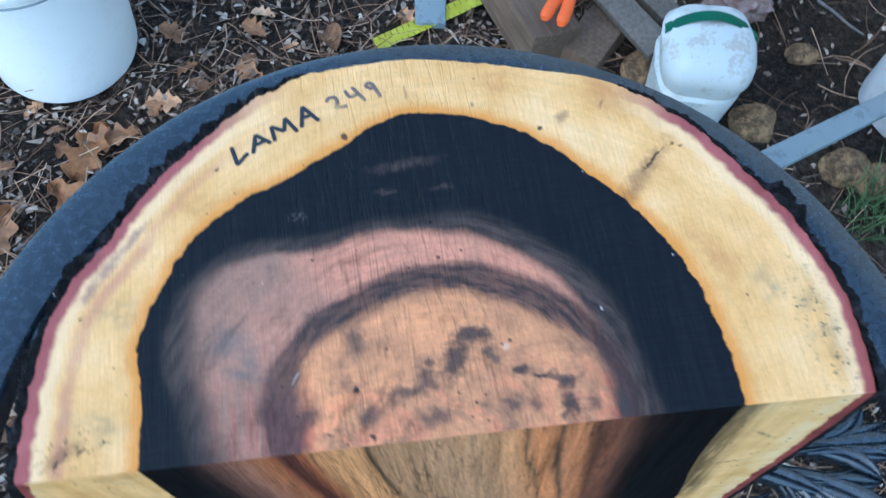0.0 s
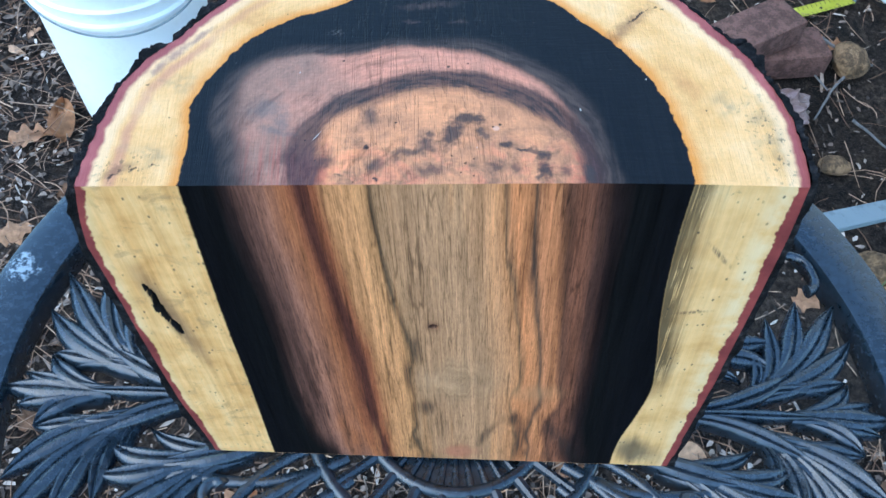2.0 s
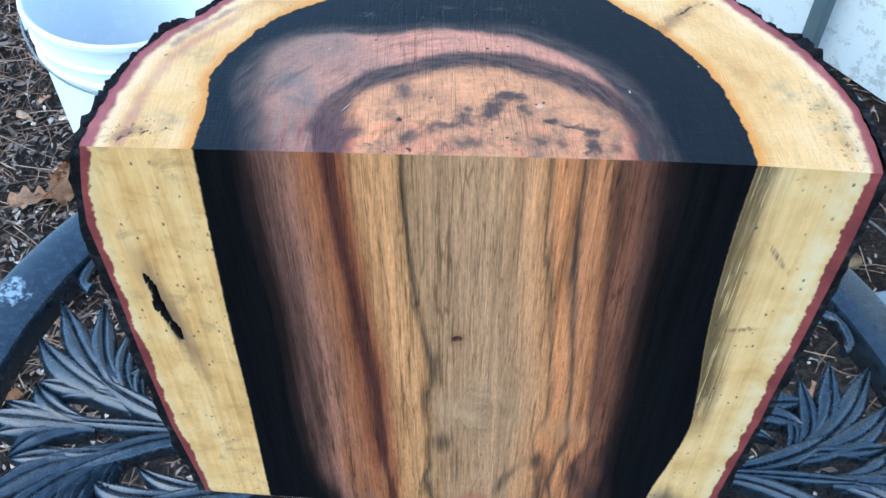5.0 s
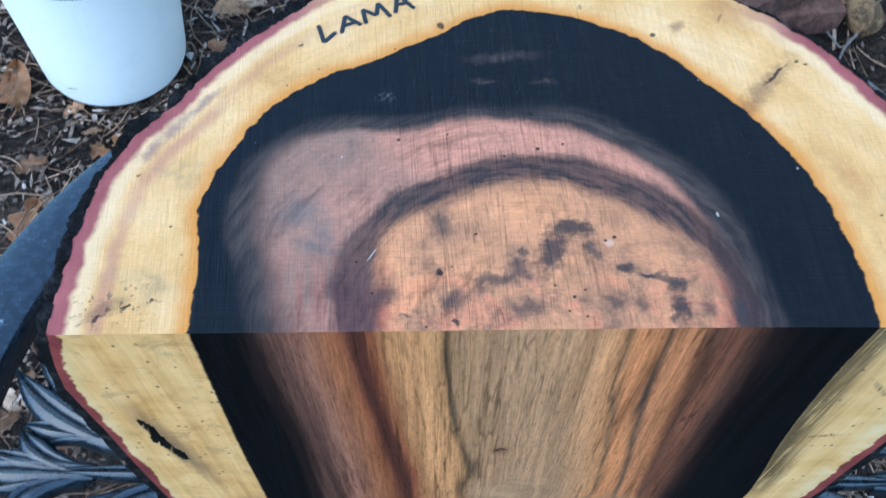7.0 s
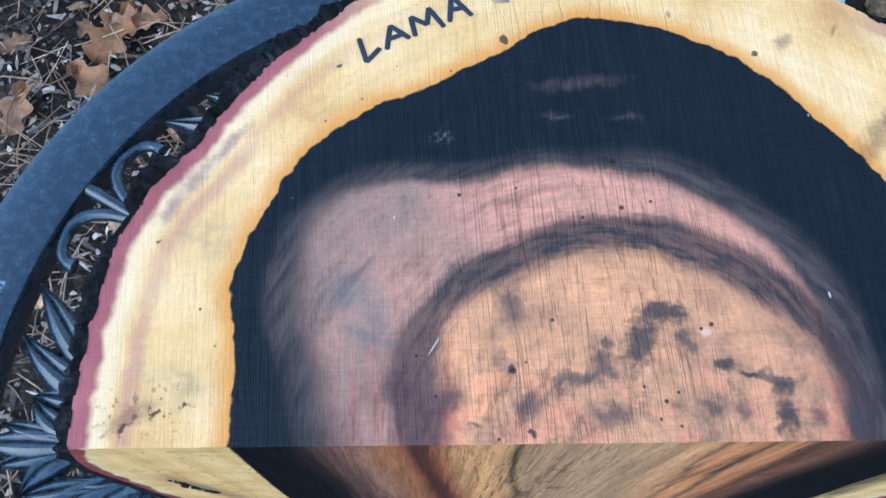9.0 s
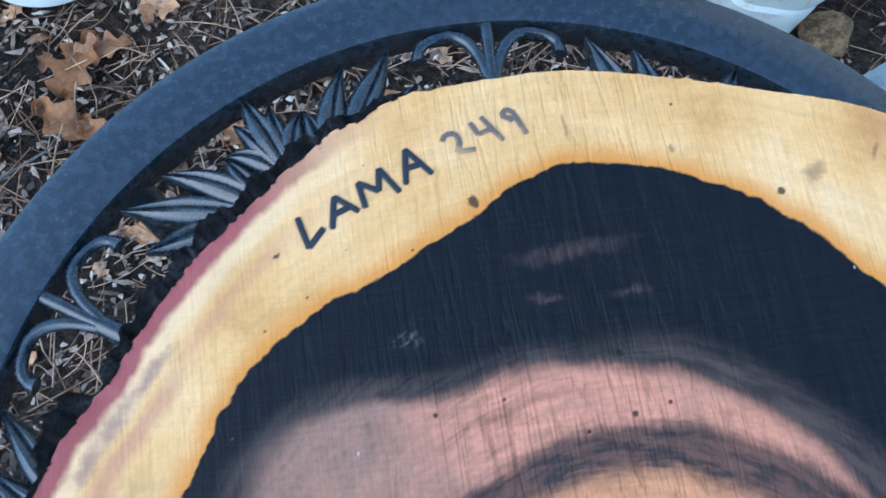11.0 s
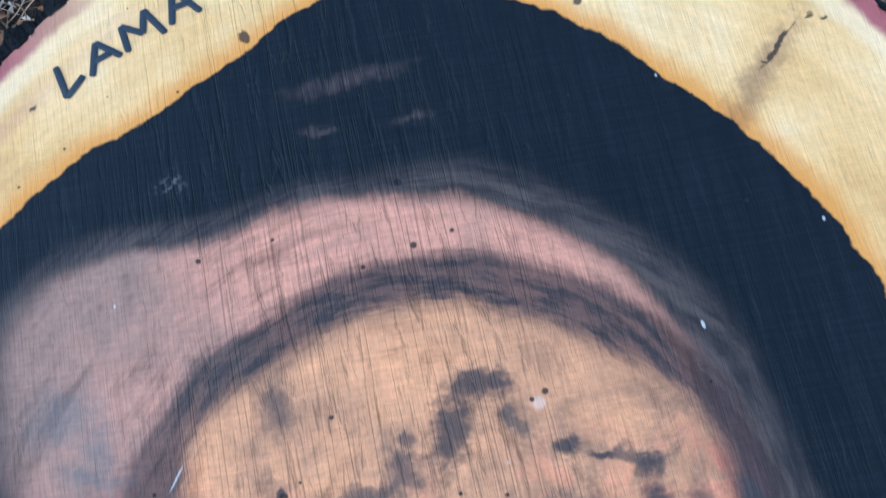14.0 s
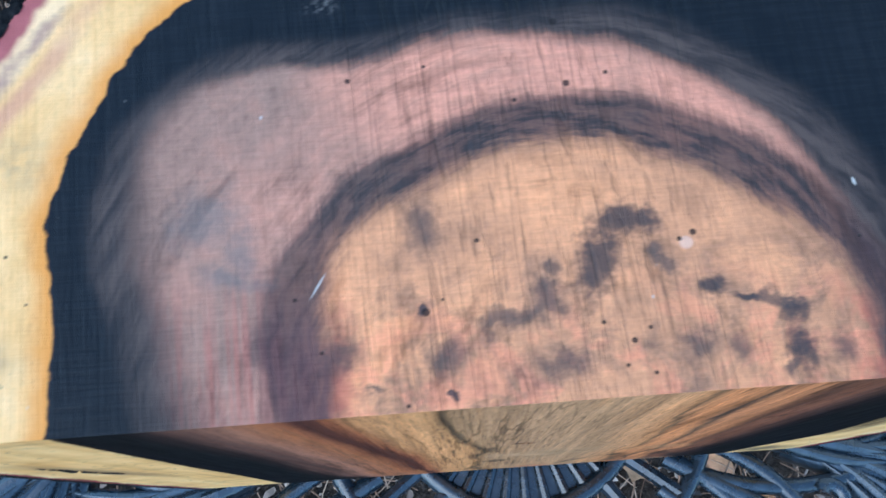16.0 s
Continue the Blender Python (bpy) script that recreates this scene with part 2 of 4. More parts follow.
    # black heartwood with a dusky brown margin
    black = g.mix(g.step(g.add(g.mul(saw, 0.5), g.mul(hatch, 0.5)), 0.3, 0.9), (.0046, .0062, .0080), (.0095, .0115, .0140))
    pale = g.mul(most(((-.0060, .1330, .0130, .0022, 6, .9), (.0110, .1190, .0040, .0014, 4, .8), (-.0145, .1195, .0040, .0013, 4, .8))), g.add(0.35, g.mul(g.step(weave, 0.2, 0.7), 0.65)))
    black = g.mix(g.mul(pale, 0.36), black, (.17, .105, .085))
    pits = g.mul(spot(-.0579, .1115, .0036, .0027, 0, .9), g.step(speck, 0.45, 0.75))
    black = g.mix(g.mul(pits, 0.6), black, (.17, .15, .13))
    margin = g.step(g.sub(worn, g.mul(g.add(g.curve(angle, curve_of(DUSK)), g.mul(g.sub(feather, 0.5), 0.014)), 0.25)), 0.0040, -0.0075)
    dusk = g.mix(g.mul(margin, g.add(0.30, g.mul(g.step(feather, 0.15, 0.85), 0.65))), black, (.085, .058, .046))
    soft_left = g.sub(-0.0035, g.mul(g.step(angle, 0.70, 0.88), 0.0110))
    heart = g.mix(past(PINK, soft_left, 0.0030), heart, dusk)
    heart = g.mix(past(DUSK, -0.0020, 0.0045), heart, black)

    # sapwood, honey-yellow with pale rims, growth bands and grey-green stains
    rim = g.split(g.uv)[1]
    side = g.split(g.uv)[0]
    sap = g.ramp(g.add(g.mul(coarse, 0.5), g.mul(g.noise(flat, 22, 3, 0.5, 0.4), 0.5)), [(0.1, (.56, .265, .088)), (0.38, (.75, .405, .142)), (0.62, (.84, .485, .195)), (0.95, (.89, .575, .290))])
    sap = g.mix(g.mul(g.step(saw, 0.35, 1.0), 0.25), sap, (.70, .36, .11))
    sap = g.tone(sap, g.add(0.76, g.add(g.mul(feather, 0.14), g.add(g.mul(weave, 0.14), g.mul(speck, 0.14)))))
    left = g.step(side, 0.58, 0.70)
    right = g.step(side, 0.34, 0.26)
    bark_side = g.math("MAXIMUM", left, right)
    near_heart = g.sub(reach, g.mul(g.curve(angle, curve_of(HEART)), 0.25))
    near_heart = g.add(near_heart, g.mul(g.sub(g.noise(flat, 120, 3), 0.5), 0.0022))
    sap = g.mix(g.mul(g.step(near_heart, 0.009, 0.0), 0.85), sap, (.66, .235, .032))
    rim_at = g.add(rim, g.add(g.mul(g.sub(broad, 0.5), 0.022), g.mul(g.sub(g.noise(flat, 160, 3), 0.5), 0.008)))
    sap = g.mix(g.mul(g.mul(g.step(rim_at, 0.925, 0.950), bark_side), 0.42), sap, (.90, .66, .40))
    stripe = g.mul(g.mul(g.step(rim_at, 0.880, 0.905), g.step(rim_at, 0.935, 0.912)), left)
    sap = g.mix(g.mul(stripe, g.mul(g.step(broad, 0.15, 0.8), 0.52)), sap, (.46, .17, .13))
    green = most(((-.1389, .0715, .0090, .0065, 30, .9), (.1682, .0320, .0065, .0200, 10, .9), (-.1480, .0200, .0110, .0070, 0, .9), (.150, .052, .006, .010, 15, .9)))
    sap = g.mix(g.mul(g.mul(green, g.step(g.noise(flat, 130, 5, 0.7), 0.2, 1.0)), 0.70), sap, (.155, .150, .095))
    peppered = g.mul(most(((.1690, .0300, .0085, .0260, 10, .9), (-.1560, .0120, .0160, .0075, 10, .9))), g.step(g.noise(flat, 330, 3, 0.6), 0.66, 0.82))
    sap = g.mix(g.mul(peppered, 0.75), sap, (.060, .060, .040))
    tan = most(((.0733, .1501, .0026, .0026, 0, .8), (.1085, .1170, .0160, .0014, 48, .7), (.0928, .1564, .0008, .0026, -25, .5), (.0316, .1636, .0007, .0018, 0, .5), (.105, .113, .018, .0035, 49, .95),
                (-.0019, .1745, .0005, .0040, 0, .6), (-.160, .010, .008, .0025, 25, .9)))
    sap = g.mix(g.mul(tan, 0.58), sap, (.16, .070, .040))
    bruise = most(((-.1533, .0831, .0022, .0045, -35, .8), (-.1455, .0950, .0030, .0085, -38, .9), (-.1350, .1080, .0020, .0080, -45, .95)))
    sap = g.mix(g.mul(bruise, 0.62), sap, (.19, .082, .095))
    marks = most(((.0618, .1450, .0011, .0008, 0, .35), (.1223, .1280, .0014, .0009, 15, .35), (.1261, .1276, .0011, .0006, 0, .35), (.1130, .1220, .0080, .0006, 48, .45), (.1120, .1215, .0008, .0005, 50, .35),
                  (.1080, .1172, .0007, .0005, 0, .35), (-.0957, .1422, .0013, .0008, 0, .35), (-.1626, .0068, .0016, .0009, 25, .35), (-.1512, .0101, .0018, .0008, 10, .35), (-.1425, .0144, .0007, .0008, 0, .35),
                  (-.1573, .0719, .0010, .0005, 20, .35), (-.0337, .1520, .0014, .0022, 20, .3)))
    sap = g.mix(g.mul(marks, 0.85), sap, (.022, .016, .014))
    red = g.mul(g.step(rim_at, 0.962, 0.980), bark_side)
    sap = g.mix(red, sap, g.mix(coarse, (.24, .06, .055), (.44, .125, .11)))
    colour = g.mix(g.step(near_heart, -0.0004, 0.0005), heart, sap)

    # wormholes, dust specks and one pale splinter
    colour = g.mix(g.mul(spot(.0307, .0368, .0017, .0016, 0, .3, True), 0.55), colour, (.72, .46, .33))
    worm = most([(px, py, r, r, 0, .3) for px, py, r in ((.0328, .0394, .0008), (.0292, .0379, .0006), (-.0209, .0414, .0006), (.0082, .0183, .0005), (.0193, .0163, .0005), (.0151, .0134, .0007),
                 (-.0304, .0269, .0004), (-.0515, .0879, .0007), (-.0312, .0904, .0005), (-.0081, .0788, .0006), (.0058, .0825, .0009), (.0164, .0848, .0006), (.0043, .1007, .0010), (-.0347, .0241, .0010))], clean=True)
    dist, tint = g.cells(flat, 150)
    hole = g.math("MAXIMUM", g.mul(g.step(dist, 0.10, 0.05), g.step(g.split(tint)[0], 0.86, 0.88)), worm)
    colour = g.mix(g.mul(hole, 0.88), colour, (.016, .011, .010))
    dist2, tint2 = g.cells(g.scaled(flat, (1.0, 0.6, 1.0)), 210)
    dust = g.mul(g.step(dist2, 0.12, 0.05), g.step(g.split(tint2)[1], 0.965, 0.975))
    splinter = g.math("MAXIMUM", spot(-.0611, .0326, .0034, .00022, 58, .3, True), spot(.0746, .0494, .0004, .0011, 10, .3, True))
    colour = g.mix(g.mul(g.math("MAXIMUM", dust, splinter), 0.75), colour, (.60, .54, .46))
    height = g.add(g.sub(g.add(g.add(g.mul(saw, 0.20), g.mul(weave, 0.36)), g.mul(hatch, 0.20)), g.add(g.mul(scratch, 1.5), g.mul(ticks, 1.3))), g.add(g.mul(fine, 0.10), g.mul(hole, -1.2)))
    g.bump(height, 0.50, 0.0006)
    rough = g.add(0.36, g.mul(saw, 0.15))
    return g.done(colour, rough, 0.0, 0.17)


def long_grain():
    g = Graph("sanded_long_grain")
    x, y, z = g.split(g.object)
    flat = g.join(x, 0.0, z)
    fibre = g.noise(g.scaled(flat, (1.0, 1.0, 0.030)), 560, 4, 0.7)
    thread = g.noise(g.scaled(flat, (1.0, 1.0, 0.034)), 190, 4, 0.7, 0.3)
    streak = g.noise(g.scaled(flat, (1.0, 1.0, 0.045)), 95, 5, 0.65, 0.3)
    sway = g.noise(g.scaled(flat, (1.0, 1.0, 0.30)), 22, 3, 0.5)
    ribbon = g.noise(g.scaled(flat, (1.0, 1.0, 0.05)), 75, 3, 0.6, 0.4)
    fine = g.noise(flat, 300, 3)
    coarse = g.noise(flat, 40, 4, 0.6)
    low = g.step(z, -0.22, -0.33)
    # the grain leans over with depth and parts round two knots
    bow = g.math("MAXIMUM", 0.0, g.sub(1.0, g.math("POWER", g.mul(g.math("ABSOLUTE", x), 1 / 0.105), 3.0)))
    lean = g.mul(g.mul(g.step(z, 0.02, -0.215), bow), 0.0150)
    at = g.sub(x, lean)

    def parted(at, cx, cz, rx, rz, much):
        u, v = g.mul(g.sub(x, cx), 1 / rx), g.mul(g.sub(z, cz), 1 / rz)
        near = g.math("POWER", 2.718, g.mul(g.add(g.mul(u, u), g.mul(v, v)), -1.0))
        return g.add(at, g.mul(g.mul(g.sub(cx - 0.013, at), near), much))

    at = parted(at, .0069, -.2084, .021, .026, 0.75)
    at = parted(at, .0610, -.2380, .018, .020, 0.70)
    at = parted(at, -.0055, -.1363, .006, .012, 0.6)
    at = g.add(at, g.add(g.mul(g.sub(sway, 0.5), g.add(0.005, g.mul(low, 0.024))), g.mul(g.sub(streak, 0.5), 0.0065)))
    stops = [(-.13, (.003, .003, .004)), (-.110, (.004, .004, .004)), (-.103, (.022, .012, .01)), (-.096, (.1232, .056, .0381)), (-.087, (.2576, .1098, .065)), (-.078, (.3024, .1053, .0426)), (-.0735, (.2464, .0784, .0336)),
             (-.0695, (.0672, .0224, .0157)), (-.0655, (.0896, .0291, .0179)), (-.062, (.2576, .0806, .0336)), (-.055, (.448, .1971, .0762)), (-.046, (.56, .252, .0986)), (-.0375, (.4928, .2296, .0896)), (-.0345, (.085, .052, .028)), (-.0315, (.340, .178, .082)),
             (-.022, (.390, .202, .096)), (-.006, (.430, .226, .110)), (.012, (.410, .214, .103)), (.026, (.504, .2352, .103)), (.0335, (.4704, .2016, .0806)), (.0355, (.2128, .1064, .0504)),
             (.040, (.56, .2083, .0784)), (.0465, (.4816, .1848, .0717)), (.0500, (.0896, .0515, .0314)), (.0535, (.4368, .168, .0694)), (.061, (.4368, .1635, .065)), (.067, (.1232, .0515, .0291)), (.075, (.2128, .0806, .0426)),
             (.083, (.0672, .0291, .019)), (.090, (.016, .009, .008)), (.098, (.004, .004, .004)), (.13, (.003, .003, .004))]
    wood = g.ramp(g.math("DIVIDE", g.add(at, 0.13), 0.26), [((p + .13) / .26, c) for p, c in stops])
    wood = g.mix(g.mul(g.step(ribbon, 0.5, 0.95), 0.55), wood, g.tone(wood, 0.42))
    wood = g.mix(g.mul(g.step(ribbon, 0.42, 0.05), g.mul(g.step(g.math("ABSOLUTE", at), 0.092, 0.06), 0.55)), wood, (.48, .205, .075))
    line = g.step(g.math("ABSOLUTE", g.sub(g.noise(g.scaled(flat, (1.0, 1.0, 0.05)), 80, 3, 0.6, 0.1), 0.55)), 0.045, 0.0)
    wood = g.tone(wood, g.sub(1.0, g.mul(line, g.mul(g.step(sway, 0.30, 0.75), 0.5))))
    wood = g.tone(wood, g.add(0.34, g.add(g.mul(fibre, 0.50), g.add(g.mul(thread, 0.55), g.mul(streak, 0.30)))))
    pores = g.step(fibre, 0.34, 0.10)
    dash = g.step(g.noise(g.scaled(flat, (1.0, 1.0, 0.060)), 1250, 3, 0.65), 0.58, 0.85)
    wood = g.tone(wood, g.sub(1.06, g.mul(dash, 0.42)))
    hair = g.noise(g.scaled(flat, (1.0, 1.0, 0.022)), 1700, 3, 0.7)
    wood = g.tone(wood, g.add(0.74, g.mul(hair, 0.52)))
    wood = g.tone(wood, g.sub(1.0, g.mul(pores, 0.45)))
    wood = g.tone(wood, g.add(0.82, g.mul(g.noise(g.scaled(flat, (1.0, 1.0, 0.25)), 700, 3, 0.7), 0.36)))

    def spot(cx, cz, rx, rz, soft=0.5, turn=0.0):
        c, s = math.cos(radians(turn)), math.sin(radians(turn))
        wx = g.add(g.sub(x, cx), g.mul(g.sub(coarse, 0.5), 0.002))
        wz = g.sub(z, cz)
        u = g.mul(g.add(g.mul(wx, c), g.mul(wz, s)), 1 / rx)
        v = g.mul(g.add(g.mul(wx, -s), g.mul(wz, c)), 1 / rz)
        d = g.math("SQRT", g.add(g.mul(u, u), g.mul(v, v)))
        return g.step(g.add(d, g.mul(g.sub(streak, 0.5), 0.9)), 1.0 + soft, 1.0 - soft), d

    ring, far = spot(.007, -.208, .020, .028, .6)
    eddy = g.noise(g.join(g.add(far, g.mul(streak, 0.5)), 0.0, 0.0), 6, 3)
    wood = g.mix(g.mul(ring, 0.55), wood, g.ramp(g.add(g.mul(eddy, 0.5), g.mul(coarse, 0.5)), [(0.25, (.19, .110, .056)), (0.5, (.42, .245, .125)), (0.75, (.60, .36, .19))]))
    pinkish, far = spot(.0062, -.3255, .013, .010, .5)
    wood = g.mix(g.mul(pinkish, 0.7), wood, g.ramp(g.add(g.mul(far, 0.5), g.mul(coarse, 0.4)), [(0.15, (.10, .03, .02)), (0.35, (.42, .15, .085)), (0.8, (.36, .13, .07))]))
    for values in ((-.0262, -.2010, .0019, .024, .6), (-.0180, -.1640, .0024, .013, .7), (.0540, -.3050, .0046, .034, .6), (.0470, -.2680, .0060, .010, .8), (-.0140, -.2480, .0055, .009, .9), (.0820, -.3000, .0050, .034, .9, 22), (.0300, -.2900, .0030, .020, .9, -20), (.0520, -.0700, .0022, .034, .8)):
        one, _ = spot(*values)
        wood = g.mix(g.mul(one, g.add(0.30, g.mul(g.step(thread, 0.25, 0.70), 0.50))), wood, (.030, .022, .018))
    _, pin = spot(-.0055, -.1363, .0034, .0030)
    wood = g.mix(g.mul(g.step(g.add(pin, g.mul(g.sub(fine, 0.5), 0.5)), 1.1, 0.7), 0.92), wood, (.012, .008, .007))
    _, halo = spot(-.0055, -.1363, .0060, .0070)
    wood = g.mix(g.mul(g.step(halo, 1.2, 0.5), 0.35), wood, (.13, .05, .03))
    pale, _ = spot(.061, -.226, .016, .011, .8)
    wood = g.mix(g.mul(pale, 0.35), wood, (.46, .24, .11))

    # pale yellow sapwood either side of the black zone
    drop = g.math("DIVIDE", g.mul(z, -1.0), 0.38)
    edge_left = g.mul(g.curve(drop, [(0, .509), (.125, .5176), (.34, .5304), (.555, .5372), (.86, .5516), (1, .555)]), -0.25)
    edge_right = g.mul(g.curve(drop, [(0, .508), (.18, .5096), (.33, .5236), (.50, .552), (.58, .560), (.70, .540), (.81, .5152), (1, .514)]), 0.25)
    ragged = g.mul(g.sub(fine, 0.5), 0.0007)
    on_left = g.step(g.sub(g.add(x, ragged), edge_left), 0.0007, -0.0007)
    on_right = g.step(g.sub(g.add(x, ragged), edge_right), -0.0007, 0.0007)
    sap = g.ramp(g.add(g.mul(streak, 0.5), g.mul(coarse, 0.5)), [(0.1, (.48, .235, .066)), (0.35, (.66, .355, .120)), (0.6, (.77, .450, .175)), (0.95, (.84, .570, .270))])
    sap = g.tone(sap, g.add(0.78, g.add(g.mul(fibre, 0.2), g.mul(thread, 0.2))))
    sap = g.mix(g.mul(g.step(x, 0.0, 0.05), 0.4), sap, g.mix(coarse, (.60, .37, .14), (.74, .50, .23)))
    past_edge = g.add(g.sub(x, edge_right), g.mul(g.sub(thread, 0.5), 0.010))
    smear = g.mul(g.step(past_edge, 0.019, 0.003), g.mul(g.step(g.add(g.mul(fibre, 0.6), g.mul(thread, 0.4)), 0.22, 0.48), g.mul(on_right, g.step(z, -0.25, -0.18))))
    sap = g.mix(g.mul(smear, 0.85), sap, (.026, .024, .016))
    nick, _ = spot(.1520, -.0620, .0016, .0110, .7, 35)
    cut, _ = spot(.1480, -.1200, .0090, .0016, .8, 8)
    sap = g.mix(g.mul(g.math("MAXIMUM", nick, cut), g.mul(g.step(fibre, 0.3, 0.6), 0.75)), sap, (.070, .045, .035))
    lime = g.mul(g.step(g.sub(x, 0.160), 0.0, 0.012), g.step(coarse, 0.2, 0.7))
    sap = g.mix(g.mul(lime, 0.45), sap, (.70, .58, .36))
    low_smear, _ = spot(.143, -.325, .014, .022, .7, 30)
    sap = g.mix(g.mul(low_smear, 0.8), sap, (.07, .062, .045))
    dist, tint = g.cells(g.scaled(flat, (1.0, 1.0, 0.6)), 330)
    fleck = g.mul(g.step(dist, 0.34, 0.12), g.step(g.add(g.split(tint)[0], g.mul(coarse, 0.6)), 1.12, 1.25))
    sap = g.mix(g.mul(fleck, 0.8), sap, (.045, .040, .032))
    grime = g.mul(g.step(g.noise(flat, 55, 5, 0.7, 0.6), 0.56, 0.95), g.step(x, 0.02, -0.05))
    sap = g.mix(g.mul(grime, 0.55), sap, (.33, .20, .085))
    blot = g.mul(g.step(g.noise(flat, 75, 5, 0.75, 0.3), 0.72, 0.95), g.step(fine, 0.3, 0.7))
    sap = g.mix(g.mul(blot, 0.5), sap, (.16, .12, .065))
    tear, _ = spot(-.1645, -.120, .0050, .046, .8, 8)
    sap = g.mix(g.mul(tear, 0.75), sap, (.17, .095, .055))
    # narrow black core paints the shade inside the open tear
    gap_dark, _ = spot(-.1672, -.116, .0017, .029, .3, 8)
    sap = g.mix(gap_dark, sap, (.010, .008, .007))
    across = g.split(g.uv)[0]
    hem = g.math("MINIMUM", across, g.sub(1.0, across))
    sap = g.mix(g.step(g.add(hem, g.mul(g.sub(coarse, 0.5), 0.012)), 0.030, 0.012), sap, g.mix(coarse, (.60, .34, .10), (.76, .54, .28)))
    red_at = g.sub(g.add(hem, g.mul(g.sub(coarse, 0.5), 0.012)), g.mul(g.step(across, 0.4, 0.6), 0.006))
    sap = g.mix(g.step(g.add(red_at, g.mul(g.sub(fine, 0.5), 0.004)), 0.0130, 0.0095), sap, g.mix(coarse, (.13, .030, .028), (.30, .065, .055)))
    colour = g.mix(g.math("MAXIMUM", on_left, on_right), wood, sap)
    g.bump(g.add(g.mul(fibre, 0.7), g.mul(fine, 0.3)), 0.35, 0.0005)
    return g.done(colour, g.add(0.50, g.mul(fibre, 0.2)), 0.0, 0.07)


def bark_stuff():
    g = Graph("charcoal_bark")
    n = g.noise(g.object, 160, 6, 0.65)
    c = g.noise(g.object, 45, 4)
    colour = g.ramp(g.add(g.mul(n, 0.6), g.mul(c, 0.4)), [(0.36, (.004, .004, .004)), (0.55, (.012, .011, .012)), (0.72, (.032, .029, .029)), (0.90, (.10, .082, .074))])
    g.bump(g.add(n, c), 0.9, 0.004)
    return g.done(colour, 0.85, 0.0, 0.12)


def raw_wood(name, dark, light):
    g = Graph(name)
    n = g.noise(g.scaled(g.object, (1.0, 1.0, 0.06)), 120, 5, 0.6)
    c = g.noise(g.object, 18, 3)
    colour = g.mix(g.add(g.mul(n, 0.7), g.mul(c, 0.3)), dark, light)
    g.bump(n, 0.5, 0.002)
    return g.done(colour, 0.75)


def table_paint():
    g = Graph("satin_black_cast_metal")
    c = g.noise(g.object, 9, 4)
    n = g.noise(g.object, 130, 4, 0.6)
    colour = g.mix(g.step(n, 0.35, 0.75), (.010, .017, .024), (.021, .033, .046))
    scuff = g.mul(g.step(g.noise(g.object, 30, 6, 0.75, 0.6), 0.90, 1.0), 0.30)
    colour = g.mix(scuff, colour, (.16, .17, .18))
    x, y, _ = g.split(g.object)
    u, v = g.add(x, .385), g.sub(y, .112)
    away = g.add(g.math("SQRT", g.add(g.mul(u, u), g.mul(v, v))), g.mul(g.sub(g.noise(g.object, 70, 4, 0.65), 0.5), 0.016))
    # bluish-white patch: sky reflected by a worn rim spot, put into the colour
    sky_glint = g.mul(g.step(away, 0.016, 0.011), g.step(g.noise(g.object, 160, 4, 0.7), 0.35, 0.65))
    colour = g.mix(g.mul(sky_glint, 0.7), colour, (.42, .50, .54))
    dust = g.mul(g.step(g.noise(g.object, 420, 3, 0.7), 0.86, 1.0), 0.35)
    colour = g.mix(dust, colour, (.20, .22, .23))
    g.bump(n, 0.12, 0.001)
    return g.done(colour, g.add(0.17, g.add(g.mul(c, 0.12), g.mul(n, 0.08))), 0.0, 0.85)


def soil():
    g = Graph("damp_forest_soil")
    c = g.noise(g.object, 3, 4)
    n = g.noise(g.object, 60, 6, 0.7)
    f = g.noise(g.object, 260, 4, 0.7)
    colour = g.ramp(g.add(g.mul(n, 0.6), g.mul(c, 0.4)), [(0.3, (.012, .009, .007)), (0.5, (.045, .031, .022)), (0.65, (.098, .070, .050)), (0.8, (.17, .125, .095))])
    colour = g.mix(g.mul(g.step(f, 0.62, 0.75), 0.5), colour, (.16, .12, .09))
    g.bump(g.add(n, f), 1.0, 0.012)
    return g.done(colour, 0.9, 0.0, 0.25)


def litter(name, stops, rough=0.75):
    g = Graph(name)
    n = g.noise(g.object, 70, 4)
    colour = g.ramp(g.island(), stops)
    colour = g.tone(colour, g.add(0.68, g.mul(n, 1.0)))
    return g.done(colour, rough, 0.0, 0.3)


def leaf_skin():
    g = Graph("dry_brown_leaf")
    n = g.noise(g.object, 60, 4)
    colour = g.mix(g.random(), (.42, .20, .085), (.55, .31, .17))
    colour = g.tone(colour, g.add(0.55, g.mul(n, 0.9)))
    g.bump(n, 0.4, 0.003)
    return g.done(colour, 0.65)


def plastic(name, colour, dirt, rough=0.4, amount=0.35):
    g = Graph(name)
    n = g.noise(g.object, 24, 5, 0.65)
    f = g.noise(g.object, 150, 4)
    base = g.mix(g.mul(g.step(g.add(g.mul(n, 0.7), g.mul(f, 0.3)), 0.55, 0.72), amount), colour, dirt)
    g.bump(f, 0.1, 0.001)
    return g.done(base, g.add(rough, g.mul(n, 0.15)))


def stone(name, dark, light, scale=30):
    g = Graph(name)
    n = g.noise(g.object, scale, 6, 0.65)
    f = g.noise(g.object, scale * 6, 4)
    g.bump(g.add(n, g.mul(f, 0.4)), 0.8, 0.006)
    return g.done(g.mix(g.step(g.add(g.mul(n, 0.7), g.mul(f, 0.3)), 0.3, 0.7), dark, light), 0.85)


